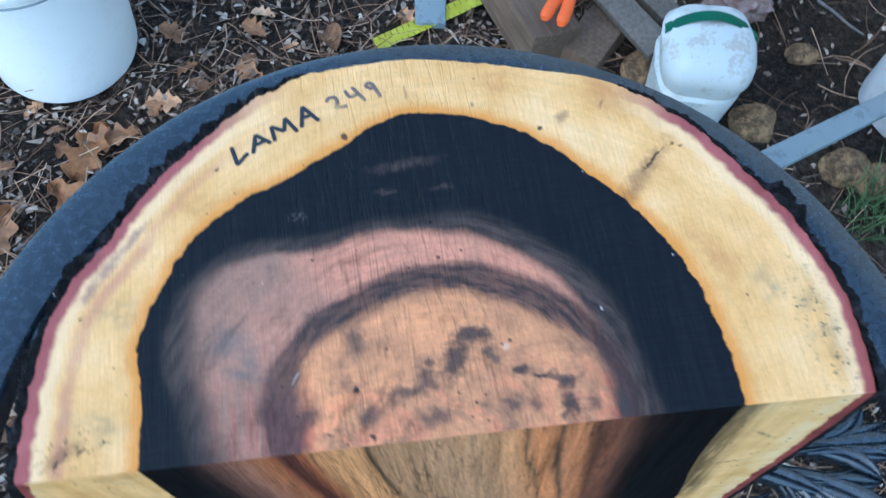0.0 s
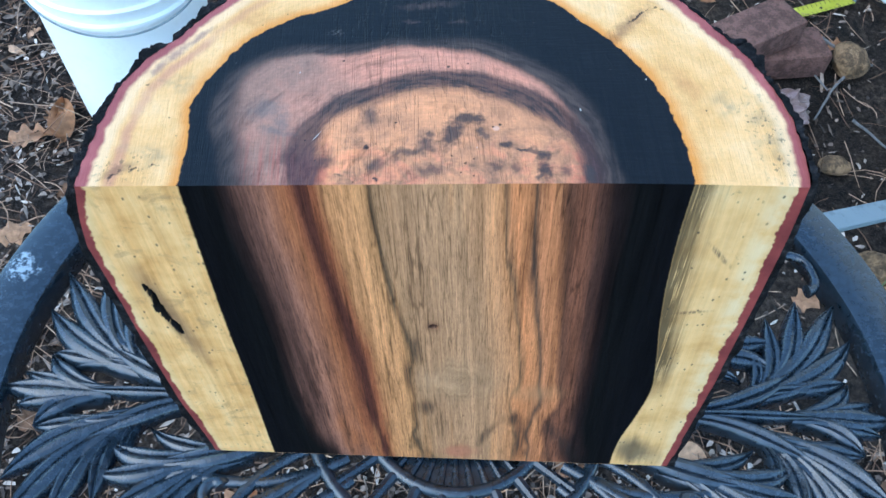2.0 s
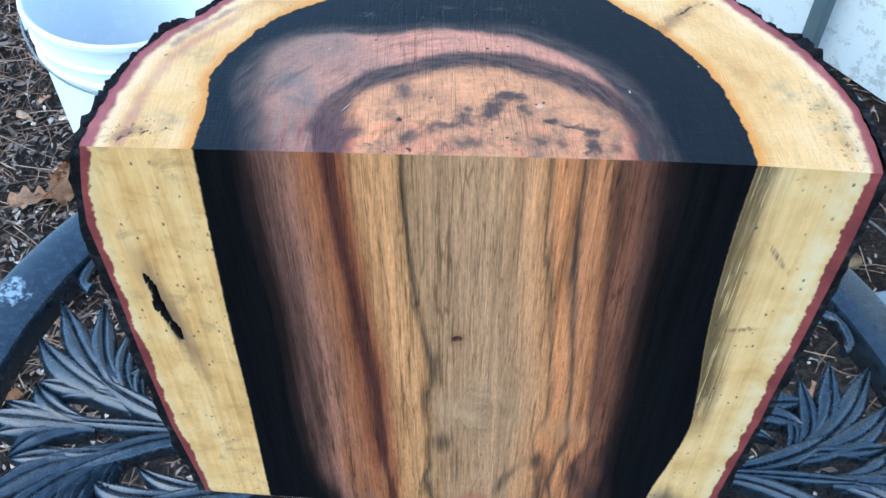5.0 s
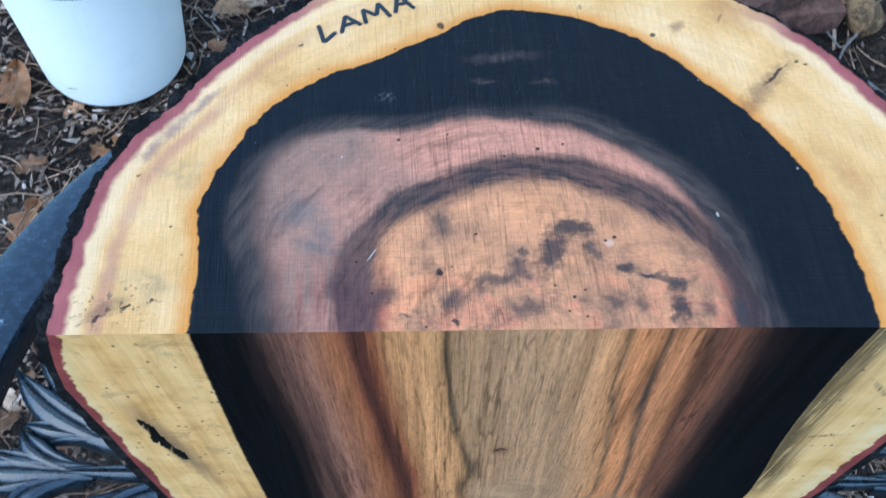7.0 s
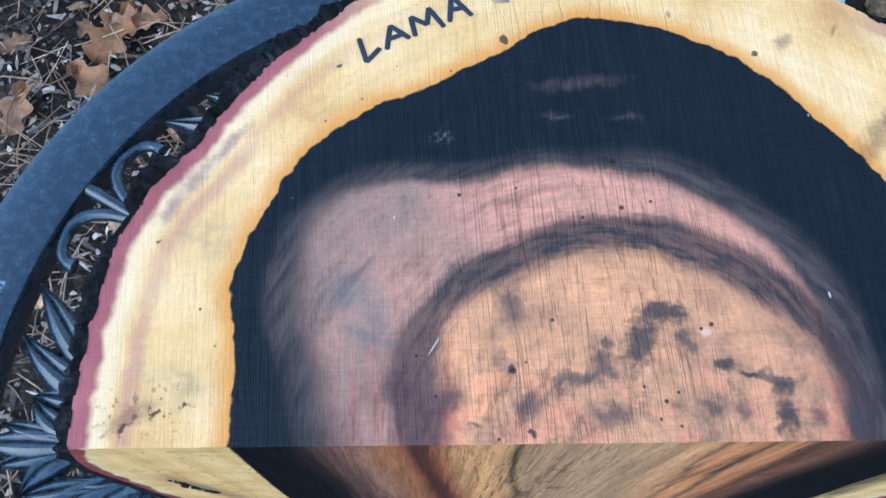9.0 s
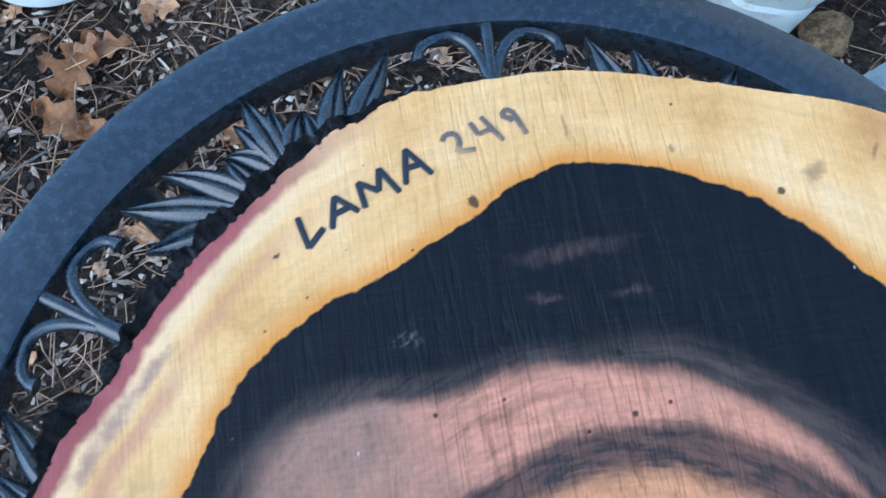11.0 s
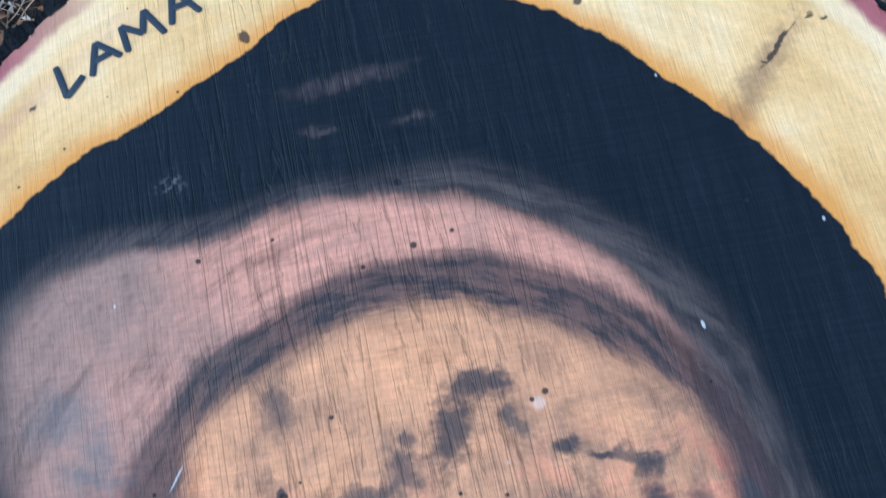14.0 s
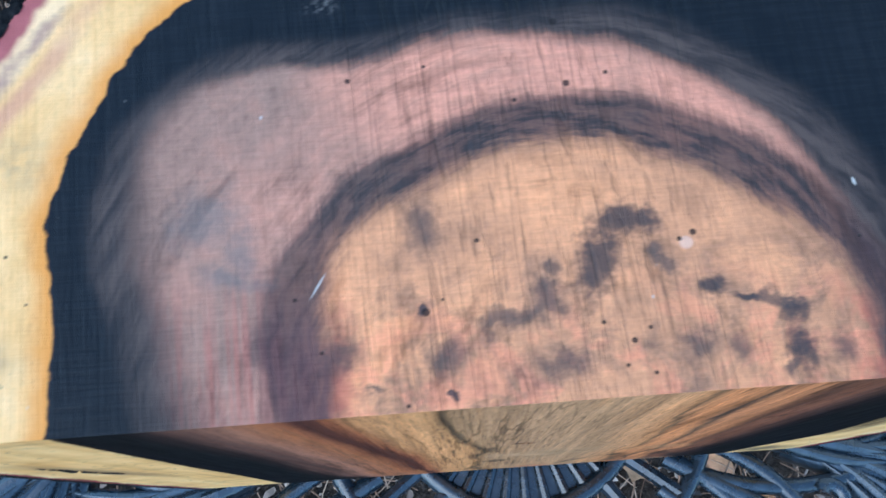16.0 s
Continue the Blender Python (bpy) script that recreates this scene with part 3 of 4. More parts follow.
def tape_skin():
    g = Graph("yellow_tape_blade")
    x, y, z = g.split(g.object)
    tick = g.math("FRACT", g.mul(x, 39.37 * 2))
    low = g.math("MINIMUM", g.add(y, 0.016), g.sub(0.016, y))
    mark = g.mul(g.step(tick, 0.16, 0.10), g.step(low, 0.010, 0.007))
    g.put((0, 0, 0), g.bsdf.inputs["Emission Color"])
    n = g.noise(g.object, 40, 3)
    base = g.mix(n, (.62, .60, .05), (.74, .74, .10))
    return g.done(g.mix(g.mul(mark, 0.8), base, (.05, .05, .03)), 0.35)


MAT = dict(
    end=end_grain(), face=long_grain(), bark=bark_stuff(),
    # near-black for the tear's shaded depth and the gap under the siding
    gap_dark=raw_wood("decayed_wood", (.006, .005, .004), (.030, .020, .014)),
    side=raw_wood("debarked_wood", (.16, .08, .04), (.40, .25, .12)),
    ink=plastic("black_marker_ink", (.012, .016, .022), (.03, .03, .035), 0.5),
    faint=plastic("faded_marker_ink", (.15, .105, .085), (.42, .28, .13), 0.6, 0.8),
    table=table_paint(), soil=soil(),
    chips=litter("bark_chips", [(0.0, (.018, .014, .011)), (0.30, (.075, .055, .043)), (0.55, (.155, .112, .085)), (0.78, (.25, .19, .145)), (0.92, (.38, .31, .25)), (1.0, (.50, .43, .36))]),
    needles=litter("pine_needles", [(0.0, (.09, .050, .030)), (0.5, (.21, .120, .072)), (1.0, (.40, .27, .18))]),
    leaves=litter("leaf_litter", [(0.0, (.10, .055, .030)), (0.4, (.26, .13, .065)), (0.75, (.42, .24, .13)), (1.0, (.52, .38, .27))]),
    leaf=leaf_skin(),
    pail=plastic("white_pail_plastic", (.88, .91, .91), (.62, .64, .63), 0.32, 0.10),
    pail_in=plastic("chalky_residue", (.78, .82, .83), (.88, .89, .88), 0.6, 0.5),
    jug=plastic("milky_jug_plastic", (.50, .53, .52), (.34, .28, .20), 0.3, 0.5),
    green=plastic("green_plastic", (.012, .17, .095), (.02, .09, .06), 0.4),
    white=plastic("white_bottle_plastic", (.50, .51, .53), (.40, .34, .32), 0.35, 0.4),
    red=plastic("red_label", (.55, .08, .06), (.65, .35, .30), 0.5, 0.5),
    blue=plastic("blue_label", (.04, .10, .32), (.20, .25, .38), 0.5),
    film=plastic("crumpled_clear_film", (.18, .115, .10), (.30, .23, .215), 0.25, 0.7),
    orange=plastic("orange_grip", (.82, .12, .018), (.60, .16, .06), 0.4, 0.2),
    steel=plastic("galvanised_steel", (.20, .25, .27), (.12, .15, .16), 0.4, 0.6),
    post=plastic("grey_green_painted_steel", (.075, .105, .115), (.13, .11, .09), 0.45, 0.5),
    panel=plastic("chalky_white_siding", (.62, .63, .61), (.34, .33, .30), 0.6, 0.6),
    board=raw_wood("weathered_board", (.055, .045, .038), (.17, .145, .125)),
    rotten=raw_wood("damp_wood_block", (.055, .034, .021), (.18, .12, .078)),
    brick=stone("red_brick", (.09, .042, .030), (.19, .095, .07), 40),
    rock=stone("ochre_limestone", (.075, .045, .020), (.27, .165, .08), 28),
    twig=raw_wood("grey_twig_bark", (.07, .065, .06), (.22, .21, .20)),
    grass=litter("grass_tuft", [(0.0, (.03, .06, .02)), (1.0, (.10, .15, .06))]),
    tape=tape_skin(),
)


# ---- mesh helpers ----
def part(name, bm, material, parent=None, label="", smooth=True):
    """Links a bmesh as one mesh object under a thing or a part."""
    me = bpy.data.meshes.new(name)
    bm.normal_update()
    bm.to_mesh(me)
    bm.free()
    for m in material if isinstance(material, (list, tuple)) else [material]:
        me.materials.append(m)
    if smooth:
        me.polygons.foreach_set("use_smooth", [True] * len(me.polygons))
        me.set_sharp_from_angle(angle=radians(38))
    ob = new(name, me)
    ob.parent = parent
    return tagged(ob, label) if label else ob


def shared(name, source, parent, m):
    """Another object on the mesh of a part, at a pose of its own."""
    ob = new(name, source.data)
    ob.parent, ob.matrix_basis = parent, m
    return ob


def empty(name, m, label, category, group=""):
    ob = new(name)
    ob.empty_display_size = 0.05
    ob.matrix_world = m
    return tagged(ob, label, category, group)


def grid_mesh(bm, rows, close=False, flip=False, index=0, uv=None):
    """Quads between rows of places; close joins each row's ends. uv: the same shape in u, v."""
    layer = bm.loops.layers.uv.verify() if uv else None
    vs = [[bm.verts.new(p) for p in row] for row in rows]
    n = len(rows[0])
    for i in range(len(rows) - 1):
        for j in range(n if close else n - 1):
            k = (j + 1) % n
            ids = [(i, j), (i, k), (i + 1, k), (i + 1, j)]
            if flip:
                ids.reverse()
            f = bm.faces.new([vs[a][b] for a, b in ids])
            f.material_index = index
            if uv:
                for loop, (a, b) in zip(f.loops, ids):
                    loop[layer].uv = uv[a][b]
    return vs


def lathe(bm, profile, steps=48, index=0):
    """Turns rows of (radius, height) round z; open at both ends unless the radius is 0."""
    rows = [[(r * math.cos(2 * math.pi * k / steps), r * math.sin(2 * math.pi * k / steps), z) for k in range(steps)] for r, z in profile]
    grid_mesh(bm, rows, close=True, index=index)


def tube(bm, centres, radii, steps=10, flat=1.0):
    """A closed tapering rod along places."""
    pts = [Vector(c) for c in centres]
    rows = []
    for i, p in enumerate(pts):
        ahead = (pts[min(i + 1, len(pts) - 1)] - pts[max(i - 1, 0)]).normalized()
        aside = ahead.cross((0, 0, 1) if abs(ahead.z) < 0.95 else (1, 0, 0)).normalized()
        above = aside.cross(ahead)
        rows.append([p + radii[i] * (math.cos(a) * aside + flat * math.sin(a) * above) for a in (2 * math.pi * k / steps for k in range(steps))])
    vs = grid_mesh(bm, rows, close=True, flip=True)
    bm.faces.new(vs[0])
    bm.faces.new(list(reversed(vs[-1])))


def bezier(a, b, c, n):
    """Places on a smooth line that starts at a, bends by b and ends at c."""
    a, b, c = Vector(a), Vector(b), Vector(c)
    return [(1 - t) ** 2 * a + 2 * t * (1 - t) * b + t * t * c for t in (i / (n - 1) for i in range(n))]


def box(bm, m, sx, sy, sz, bevel=0.003, cuts=0):
    made = bmesh.ops.create_cube(bm, size=1.0, matrix=m @ Matrix.Diagonal((sx, sy, sz, 1)))
    edges = list({e for v in made["verts"] for e in v.link_edges})
    bmesh.ops.bevel(bm, geom=edges, offset=bevel, segments=2, affect="EDGES", profile=0.6)


def lump(bm, size, seed, rough=0.25, steps=3):
    """A worn stone."""
    made = bmesh.ops.create_icosphere(bm, subdivisions=steps, radius=1.0)
    for v in made["verts"]:
        d = 1 + rough * noise.noise(v.co * 1.4 + Vector((seed * 7.3, 0, 0))) + 0.35 * rough * noise.noise(v.co * 4 + Vector((0, seed * 3.1, 0)))
        v.co = Vector((v.co.x * size[0], v.co.y * size[1], v.co.z * size[2])) * d


# ---- ground ----
def hill(x, y):
    """Small unevenness of the ground, none under the things that stand on it."""
    return 0.010 * noise.noise((x * 1.7, y * 1.7, 3.0)) + 0.006 * noise.noise((x * 6, y * 6, 1.0))


bm = bmesh.new()
lines = [-300, -60, -15, -6] + [-3 + 0.06 * i for i in range(101)] + [6, 15, 60, 300]
grid_mesh(bm, [[(x, y, hill(x, y) if abs(x) < 5 and abs(y) < 5 else 0.0) for x in lines] for y in lines])
tagged(part("ground", bm, MAT["soil"]), "damp brown forest soil under leaf litter", "ground", kind="structure")


def scatter(name, count, seed, shape, material, label, spread=(-1.7, 1.9, -0.9, 2.6)):
    """Many small flat bits strewn over the ground, as one object. shape: (rng) -> outline rows in the bit's own plane, x along it."""
    rng = np.random.default_rng(seed)
    verts, faces = [], []
    for _ in range(count):
        x, y = rng.uniform(spread[0], spread[1]), rng.uniform(spread[2], spread[3])
        if x > 0.42 and y > 0.3 and rng.uniform() < 0.80 and name != "grass_tuft":
            continue
        turn, tip, lean = rng.uniform(0, 2 * math.pi), rng.normal(0, 0.30), rng.normal(0, 0.30)
        pts, quads = shape(rng)
        c, s, base = math.cos(turn), math.sin(turn), len(verts)
        lift = hill(x, y) + rng.uniform(0.001, 0.012)
        for px, py, pz in pts:
            verts.append((x + c * px - s * py, y + s * px + c * py, max(lift + pz + px * math.tan(tip) + py * math.tan(lean), hill(x, y) - 0.004)))
        faces.extend([tuple(base + k for k in q) for q in quads])
    me = bpy.data.meshes.new(name)
    me.from_pydata(verts, [], faces)
    me.materials.append(material)
    return tagged(new(name, me), label, "litter", kind="stuff")


def chip_shape(rng):
    a = rng.uniform(0.002, 0.010) if rng.random() < 0.88 else rng.uniform(0.010, 0.022)
    b = min(a, rng.uniform(0.0013, 0.0055))
    j = rng.uniform(0.2, 1.0, 6)
    h = rng.uniform(0.001, 0.004)
    return [(-a, -b * j[0], 0), (a * (j[4] - .6), -b, h), (a, -b * j[1] + b * .3, 0), (a * j[5], b * j[2], h * .5), (-a * .4 * j[3], b, 0), (-a * j[3], b * .5, h)], [(0, 1, 4, 5), (1, 2, 3, 4)]


def needle_shape(rng):
    length, bend, w = rng.uniform(0.05, 0.15), rng.normal(0, 0.012), rng.uniform(0.0006, 0.0013)
    pts = []
    for i in range(5):
        t = i / 4 - 0.5
        y = bend * (1 - 4 * t * t)
        pts += [(t * length, y - w, 0.003), (t * length, y, 0.003 + w), (t * length, y + w, 0.003)]
    quads = []
    for i in range(4):
        quads += [(3 * i, 3 * i + 3, 3 * i + 4, 3 * i + 1), (3 * i + 1, 3 * i + 4, 3 * i + 5, 3 * i + 2)]
    return pts, quads


def leaf_rows(length, width, lobes, cup, wave, n=13):
    """A lobed dry leaf, five places across, curled upwards at its sides."""
    pts = []
    for i in range(n):
        t = i / (n - 1)
        w = width * (math.sin(math.pi * t ** 0.8) ** 0.7) * (1 + 0.38 * math.sin(lobes * 2 * math.pi * t)) + 0.0008
        for k in (-1, -0.5, 0, 0.5, 1):
            pts.append(((t - 0.5) * length, k * w, cup * w * k * k + wave * math.sin(5 * t + 2 * k) * length * 0.08))
    quads = [(5 * i + k, 5 * i + k + 1, 5 * i + k + 6, 5 * i + k + 5) for i in range(n - 1) for k in range(4)]
    return pts, quads


def small_leaf(rng):
    length = rng.uniform(0.025, 0.075)
    return leaf_rows(length, length * rng.uniform(0.16, 0.32), rng.choice([0, 2.5, 3.5]), rng.uniform(-0.3, 0.9), rng.uniform(0, 1.2), 9)


scatter("bark_chip_litter", 60000, 3, chip_shape, MAT["chips"], "dark bark chips and crumbs strewn over the soil")
scatter("pine_needle_litter", 15000, 4, needle_shape, MAT["needles"], "brown pine needles and thin twigs on the soil")
scatter("leaf_litter", 900, 5, small_leaf, MAT["leaves"], "small dry brown leaves lying on the soil")


def fallen_leaf(x, y, turn, length, lobes, label):
    bm = bmesh.new()
    pts, quads = leaf_rows(length, length * 0.24, lobes, 0.5, 1.0, 21)
    vs = [bm.verts.new(p) for p in pts]
    for q in quads:
        bm.faces.new([vs[k] for k in q])
    bmesh.ops.solidify(bm, geom=bm.faces[:], thickness=0.0006)
    tube(bm, [(-length * 0.5, 0, 0), (-length * 0.62, 0.004, 0.002), (-length * 0.72, 0.012, 0.0)], [0.0012, 0.001, 0.0008], 6)
    ob = part("fallen_leaf", bm, MAT["leaf"])
    ob.matrix_world = pose(x, y, hill(x, y) + 0.012, 8, -6, turn)
    tagged(ob, label, "leaf", "fallen leaves on the ground")


for x, y, turn, length, lobes in ((-.742, .89, 100, .105, 0), (-.785, .84, 15, .09, 3.5), (-.53, .745, 60, .12, 3.5), (-.553, .65, 140, .10, 2.5), (-.49, .77, 10, .09, 3.5), (-.66, .60, 80, .09, 2.5),
                                  (-.86, .62, 30, .09, 3.5), (-.50, .62, 120, .085, 3.5), (-.30, .12, 40, .10, 3.5), (-.40, -.10, 160, .11, 2.5), (.33, .05, 70, .10, 3.5), (.42, -.12, 10, .10, 2.5),
                                  (-.12, -.16, 50, .09, 3.5), (.16, -.18, 120, .10, 3.5), (.10, .60, 30, .11, 2.5), (.05, .48, 95, .09, 3.5), (-.98, 1.05, 70, .10, 2.5), (-.70, .40, 20, .09, 3.5)):
    fallen_leaf(x, y, turn, length, lobes, "curled dry tan leaf lying on dark soil" if lobes == 0 else "lobed dry brown oak leaf lying on dark soil")


# ---- cast metal garden table ----
TOP = 0.700
table = empty("garden_table", pose(0, 0, 0), "round black cast-metal garden table with pierced leaf scrollwork", "table")
bm = bmesh.new()
lathe(bm, [(.3690, TOP - .030), (.3686, TOP - .006), (.3705, TOP - .0012), (.374, TOP), (.394, TOP + .0008), (.410, TOP - .0006), (.4160, TOP - .0030), (.4192, TOP - .009),
           (.4192, TOP - .024), (.416, TOP - .028), (.410, TOP - .028), (.408, TOP - .012), (.380, TOP - .012), (.378, TOP - .030), (.3690, TOP - .030)], 160)
part("rim", bm, MAT["table"], table)


def blade(bm, a, b, c, width, top=0.0, n=15, hook=0.0):
    """One leaf blade of cast metal: a curved tapering strip with a raised midrib, two grooves and rounded flanks."""
    across = ((-1.0, -.014), (-1.0, -.0068), (-.90, -.0040), (-.74, -.0012), (-.50, .0000), (-.24, -.0012), (-.13, -.0030), (0, -.0012), (.13, -.0004), (.30, .0008), (.52, .0000), (.74, -.0012), (.90, -.0040), (1.0, -.0068), (1.0, -.014))
    line = bezier(a, b, c, n)
    end = (line[-1] - line[-2]).normalized()
    line = [p + Vector((-end.y, end.x, 0)) * hook * (i / (n - 1)) ** 4 for i, p in enumerate(line)]
    rows = []
    for i, p in enumerate(line):
        t = i / (n - 1)
        ahead = (line[min(i + 1, n - 1)] - line[max(i - 1, 0)]).normalized()
        aside = Vector((-ahead.y, ahead.x, 0))
        w = width * 0.98 * max(0.05, (0.62 + 0.66 * t) if t < 0.55 else (0.983 * (1 - ((t - 0.55) / 0.45) ** 2.0) + 0.02))
        dip = -0.004 * (1 - t) ** 2 - 0.0045 * t ** 3 + 0.001 * math.sin(3.1 * t)
        rows.append([p + aside * (k * w) + Vector((0, 0, TOP - 0.004 + top + dip + h * (0.45 + 0.55 * min(1, w / 0.008)))) for k, h in across])
    vs = grid_mesh(bm, rows, close=True)
    bm.faces.new(list(reversed(vs[0])))
    bm.faces.new(vs[-1])


LEAF = 0.995


def frond(name, blades, label=""):
    bm = bmesh.new()
    for a, b, c, w, *rest in blades:
        blade(bm, *(Vector((*p, 0)) * LEAF for p in (a, b, c)), w, rest[0], hook=rest[1])
    return part(name, bm, MAT["table"], table, label)


def mirrored(blades):
    return [((a[0], -a[1]), (b[0], -b[1]), (c[0], -c[1]), w, lift, -hook) for a, b, c, w, lift, hook in blades]


# each lobe: start, bend, tip, half width, lift, how far the tip turns back
SIDE_FROND = [((.200, .003), (.248, .008), (.300, .044), .0098, .0010, 0), ((.250, .014), (.296, .034), (.316, .072), .0150, -.0016, 0), ((.262, .018), (.318, .034), (.358, .072), .0125, .0006, .006),
              ((.285, .028), (.316, .026), (.336, .040), .0085, .0000, -.008), ((.240, .010), (.286, .033), (.326, .025), .0058, -.0004, -.006), ((.276, .030), (.326, .060), (.334, .116), .0120, .0002, -.014),
              ((.272, .030), (.312, .062), (.298, .112), .0115, .0000, -.014), ((.262, .024), (.292, .052), (.270, .090), .0095, -.0004, -.012), ((.252, .018), (.272, .042), (.256, .060), .0068, -.0008, -.008)]
MIDDLE_FROND = [((.196, 0), (.245, 0), (.320, 0), .0058, .0010, 0), ((.285, 0), (.33, 0), (.376, -.001), .0118, .0006, 0), ((.292, 0), (.320, 0), (.350, 0), .0150, -.0016, 0)]
for side in (1, -1):
    MIDDLE_FROND += [((.296, .002 * side), (.324, .008 * side), (.346, .026 * side), .0100, .0002, .008 * side), ((.300, .002 * side), (.334, .007 * side), (.360, .012 * side), .0080, .0000, .003 * side)]
LOW_FROND = [((.132, .030), (.185, .055), (.245, .062), .0115, .0010, 0), ((.165, .046), (.210, .062), (.250, .070), .0150, -.0016, 0), ((.190, .050), (.252, .064), (.280, .050), .0100, .0004, -.008), ((.192, .052), (.248, .070), (.282, .076), .0105, .0002, -.006),
             ((.188, .053), (.236, .074), (.262, .106), .0108, -.0001, -.012), ((.178, .050), (.220, .078), (.226, .108), .0092, -.0004, -.012), ((.172, .046), (.216, .050), (.250, .038), .0082, -.0006, -.008)]


def spiral_rod(bm, a, b, c, curl, side, radius):
    """A rod that runs by a, b, c and ends in a curl of the given radius."""
    line = bezier(a, b, c, 12)
    ahead = (line[-1] - line[-2]).normalized()
    aside = Vector((-ahead.y, ahead.x, 0)) * side
    hub = line[-1] + aside * curl
    start = math.atan2(-aside.y, -aside.x)
    for i in range(1, 20):
        t = i / 19
        ang, r = start + side * t * 4.9, curl * (1 - 0.68 * t)
        line.append(hub + Vector((r * math.cos(ang), r * math.sin(ang), 0)))
    n = len(line)
    tube(bm, line, [radius * (1.0 if i < n - 6 else 1.0 + 0.08 * (i - n + 6)) for i in range(n)], 10)


def leaf_sector():
    made = [frond("leaf", SIDE_FROND), frond("leaf", mirrored(SIDE_FROND)), frond("leaf", MIDDLE_FROND), frond("leaf", LOW_FROND), frond("leaf", mirrored(LOW_FROND))]
    # flower of a stem and two scrolls between two leaf groups
    turn = Matrix.Rotation(radians(30), 4, "Z")
    bm = bmesh.new()
    z = TOP - .008
    tube(bm, [(.288, 0, z), (.33, 0, z), (.350, 0, z + .001), (.374, 0, z)], [.0045, .0055, .0050, .0062], 10)
    for side in (1, -1):
        line = bezier((.312, 0, z), (.372, .008 * side, z), (.362, .038 * side, z), 14)
        line += bezier(line[-1], (.357, .057 * side, z), (.343, .053 * side, z), 8)[1:]
        tube(bm, line, [.0048] * 10 + [.0045] * (len(line) - 12) + [.0055, .0065], 10)
    tube(bm, [(.307, 0, z + .003), (.325, 0, z + .003)], [.0075, .0075], 12)
    made.append(part("scroll", bm, MAT["table"], table))
    made[-1].matrix_basis = turn
    # inner scrolls and struts that tie the leaf groups to the hub
    bm = bmesh.new()
    for side in (1, -1):
        spiral_rod(bm, (.105, .018 * side, z), (.155, .028 * side, z), (.193, .008 * side, z - .001), .0165, side, .0052)
        tube(bm, bezier((.117, .0 * side, z), (.170, .004 * side, z), (.215, .046 * side, z - .003), 12), [.005] * 12, 10)
        spiral_rod(bm, (.120, .042 * side, z), (.140, .036 * side, z), (.150, .056 * side, z - .002), .010, -side, .0045)
    tube(bm, [(.10, 0, z), (.20, 0, z), (.292, 0, z)], [.006, .0055, .0045], 10)
    made.append(part("scroll", bm, MAT["table"], table))
    made[-1].matrix_basis = turn
    return made


sector = leaf_sector()
for k in range(1, 6):
    m = Matrix.Rotation(radians(60 * k), 4, "Z")
    for ob in sector:
        shared(ob.name.split(".")[0], ob, table, m @ ob.matrix_basis)

# hub: ribbed rosette inside two rings
bm = bmesh.new()
z = TOP - .007
for radius, thick in ((.0765, .0055), (.1205, .0055)):
    lathe(bm, [(radius + thick * math.cos(a), z + thick * math.sin(a)) for a in (-2 * math.pi * k / 10 for k in range(11))], 72)
part("hub_ring", bm, MAT["table"], table)
bm = bmesh.new()
lathe(bm, [(.0005, z + .002), (.016, z + .003), (.020, z - .001), (.074, z - .004), (.074, z - .010), (.0005, z - .010)], 72)
part("rosette", bm, MAT["table"], table)
bm = bmesh.new()
tube(bm, [(.020, 0, z - .001), (.045, 0, z - .001), (.073, 0, z - .002)], [.0009, .0022, .0034], 8)
petal = part("petal", bm, MAT["table"], table)
for k in range(1, 36):
    shared("petal", petal, table, Matrix.Rotation(radians(10 * k), 4, "Z"))
bm = bmesh.new()
tube(bm, [(.080, 0, z), (.10, 0, z), (.118, 0, z)], [.0048, .0042, .0048], 8)
spoke = part("spoke", bm, MAT["table"], table)
spoke.matrix_basis = Matrix.Rotation(radians(7.5), 4, "Z")
for k in range(1, 24):
    shared("spoke", spoke, table, Matrix.Rotation(radians(7.5 + 15 * k), 4, "Z"))

# legs: four curved cast legs that spread to the ground
bm = bmesh.new()
tube(bm, bezier((.385, 0, TOP - .018), (.20, 0, .38), (.36, 0, .008), 20), [.013] * 18 + [.016, .019], 12)
leg = part("leg", bm, MAT["table"], table)
leg.matrix_basis = Matrix.Rotation(radians(45), 4, "Z")
for k in range(1, 4):
    shared("leg", leg, table, Matrix.Rotation(radians(45 + 90 * k), 4, "Z"))


# ---- half log on the table ----
LOG = Matrix(((0.996545, 0.000000, -0.083056, -0.03352), (0.001942, 0.999727, 0.023301, -0.04250), (0.083033, -0.023382, 0.996272, 1.03864), (0, 0, 0, 1)))
log = empty("half_log", LOG, "split half log with black heartwood, yellow sapwood and dark bark", "log")


def left_edge(z):
    return float(np.interp(-z, [0, .03, .053, .089, .155, .245, .327], [-.179, -.186, -.1900, -.1897, -.1905, -.1895, -.184]))


def right_edge(z):
    return float(np.interp(-z, [0, .059, .124, .236, .352], [.183, .1842, .183, .180, .174]))


def swell(degrees, z):
    w = (1 - math.cos(radians(degrees))) / 2
    return w * left_edge(z) / -.179 + (1 - w) * right_edge(z) / .183


def foot(x, y=0.0):
    return -.3400 - .0833 * x + .0235 * y


def sag(x, y):
    """The sawn top falls off a little towards the right end of the cut."""
    return -0.25 * max(0.0, x - .05) ** 2 * math.exp(-y / .04)


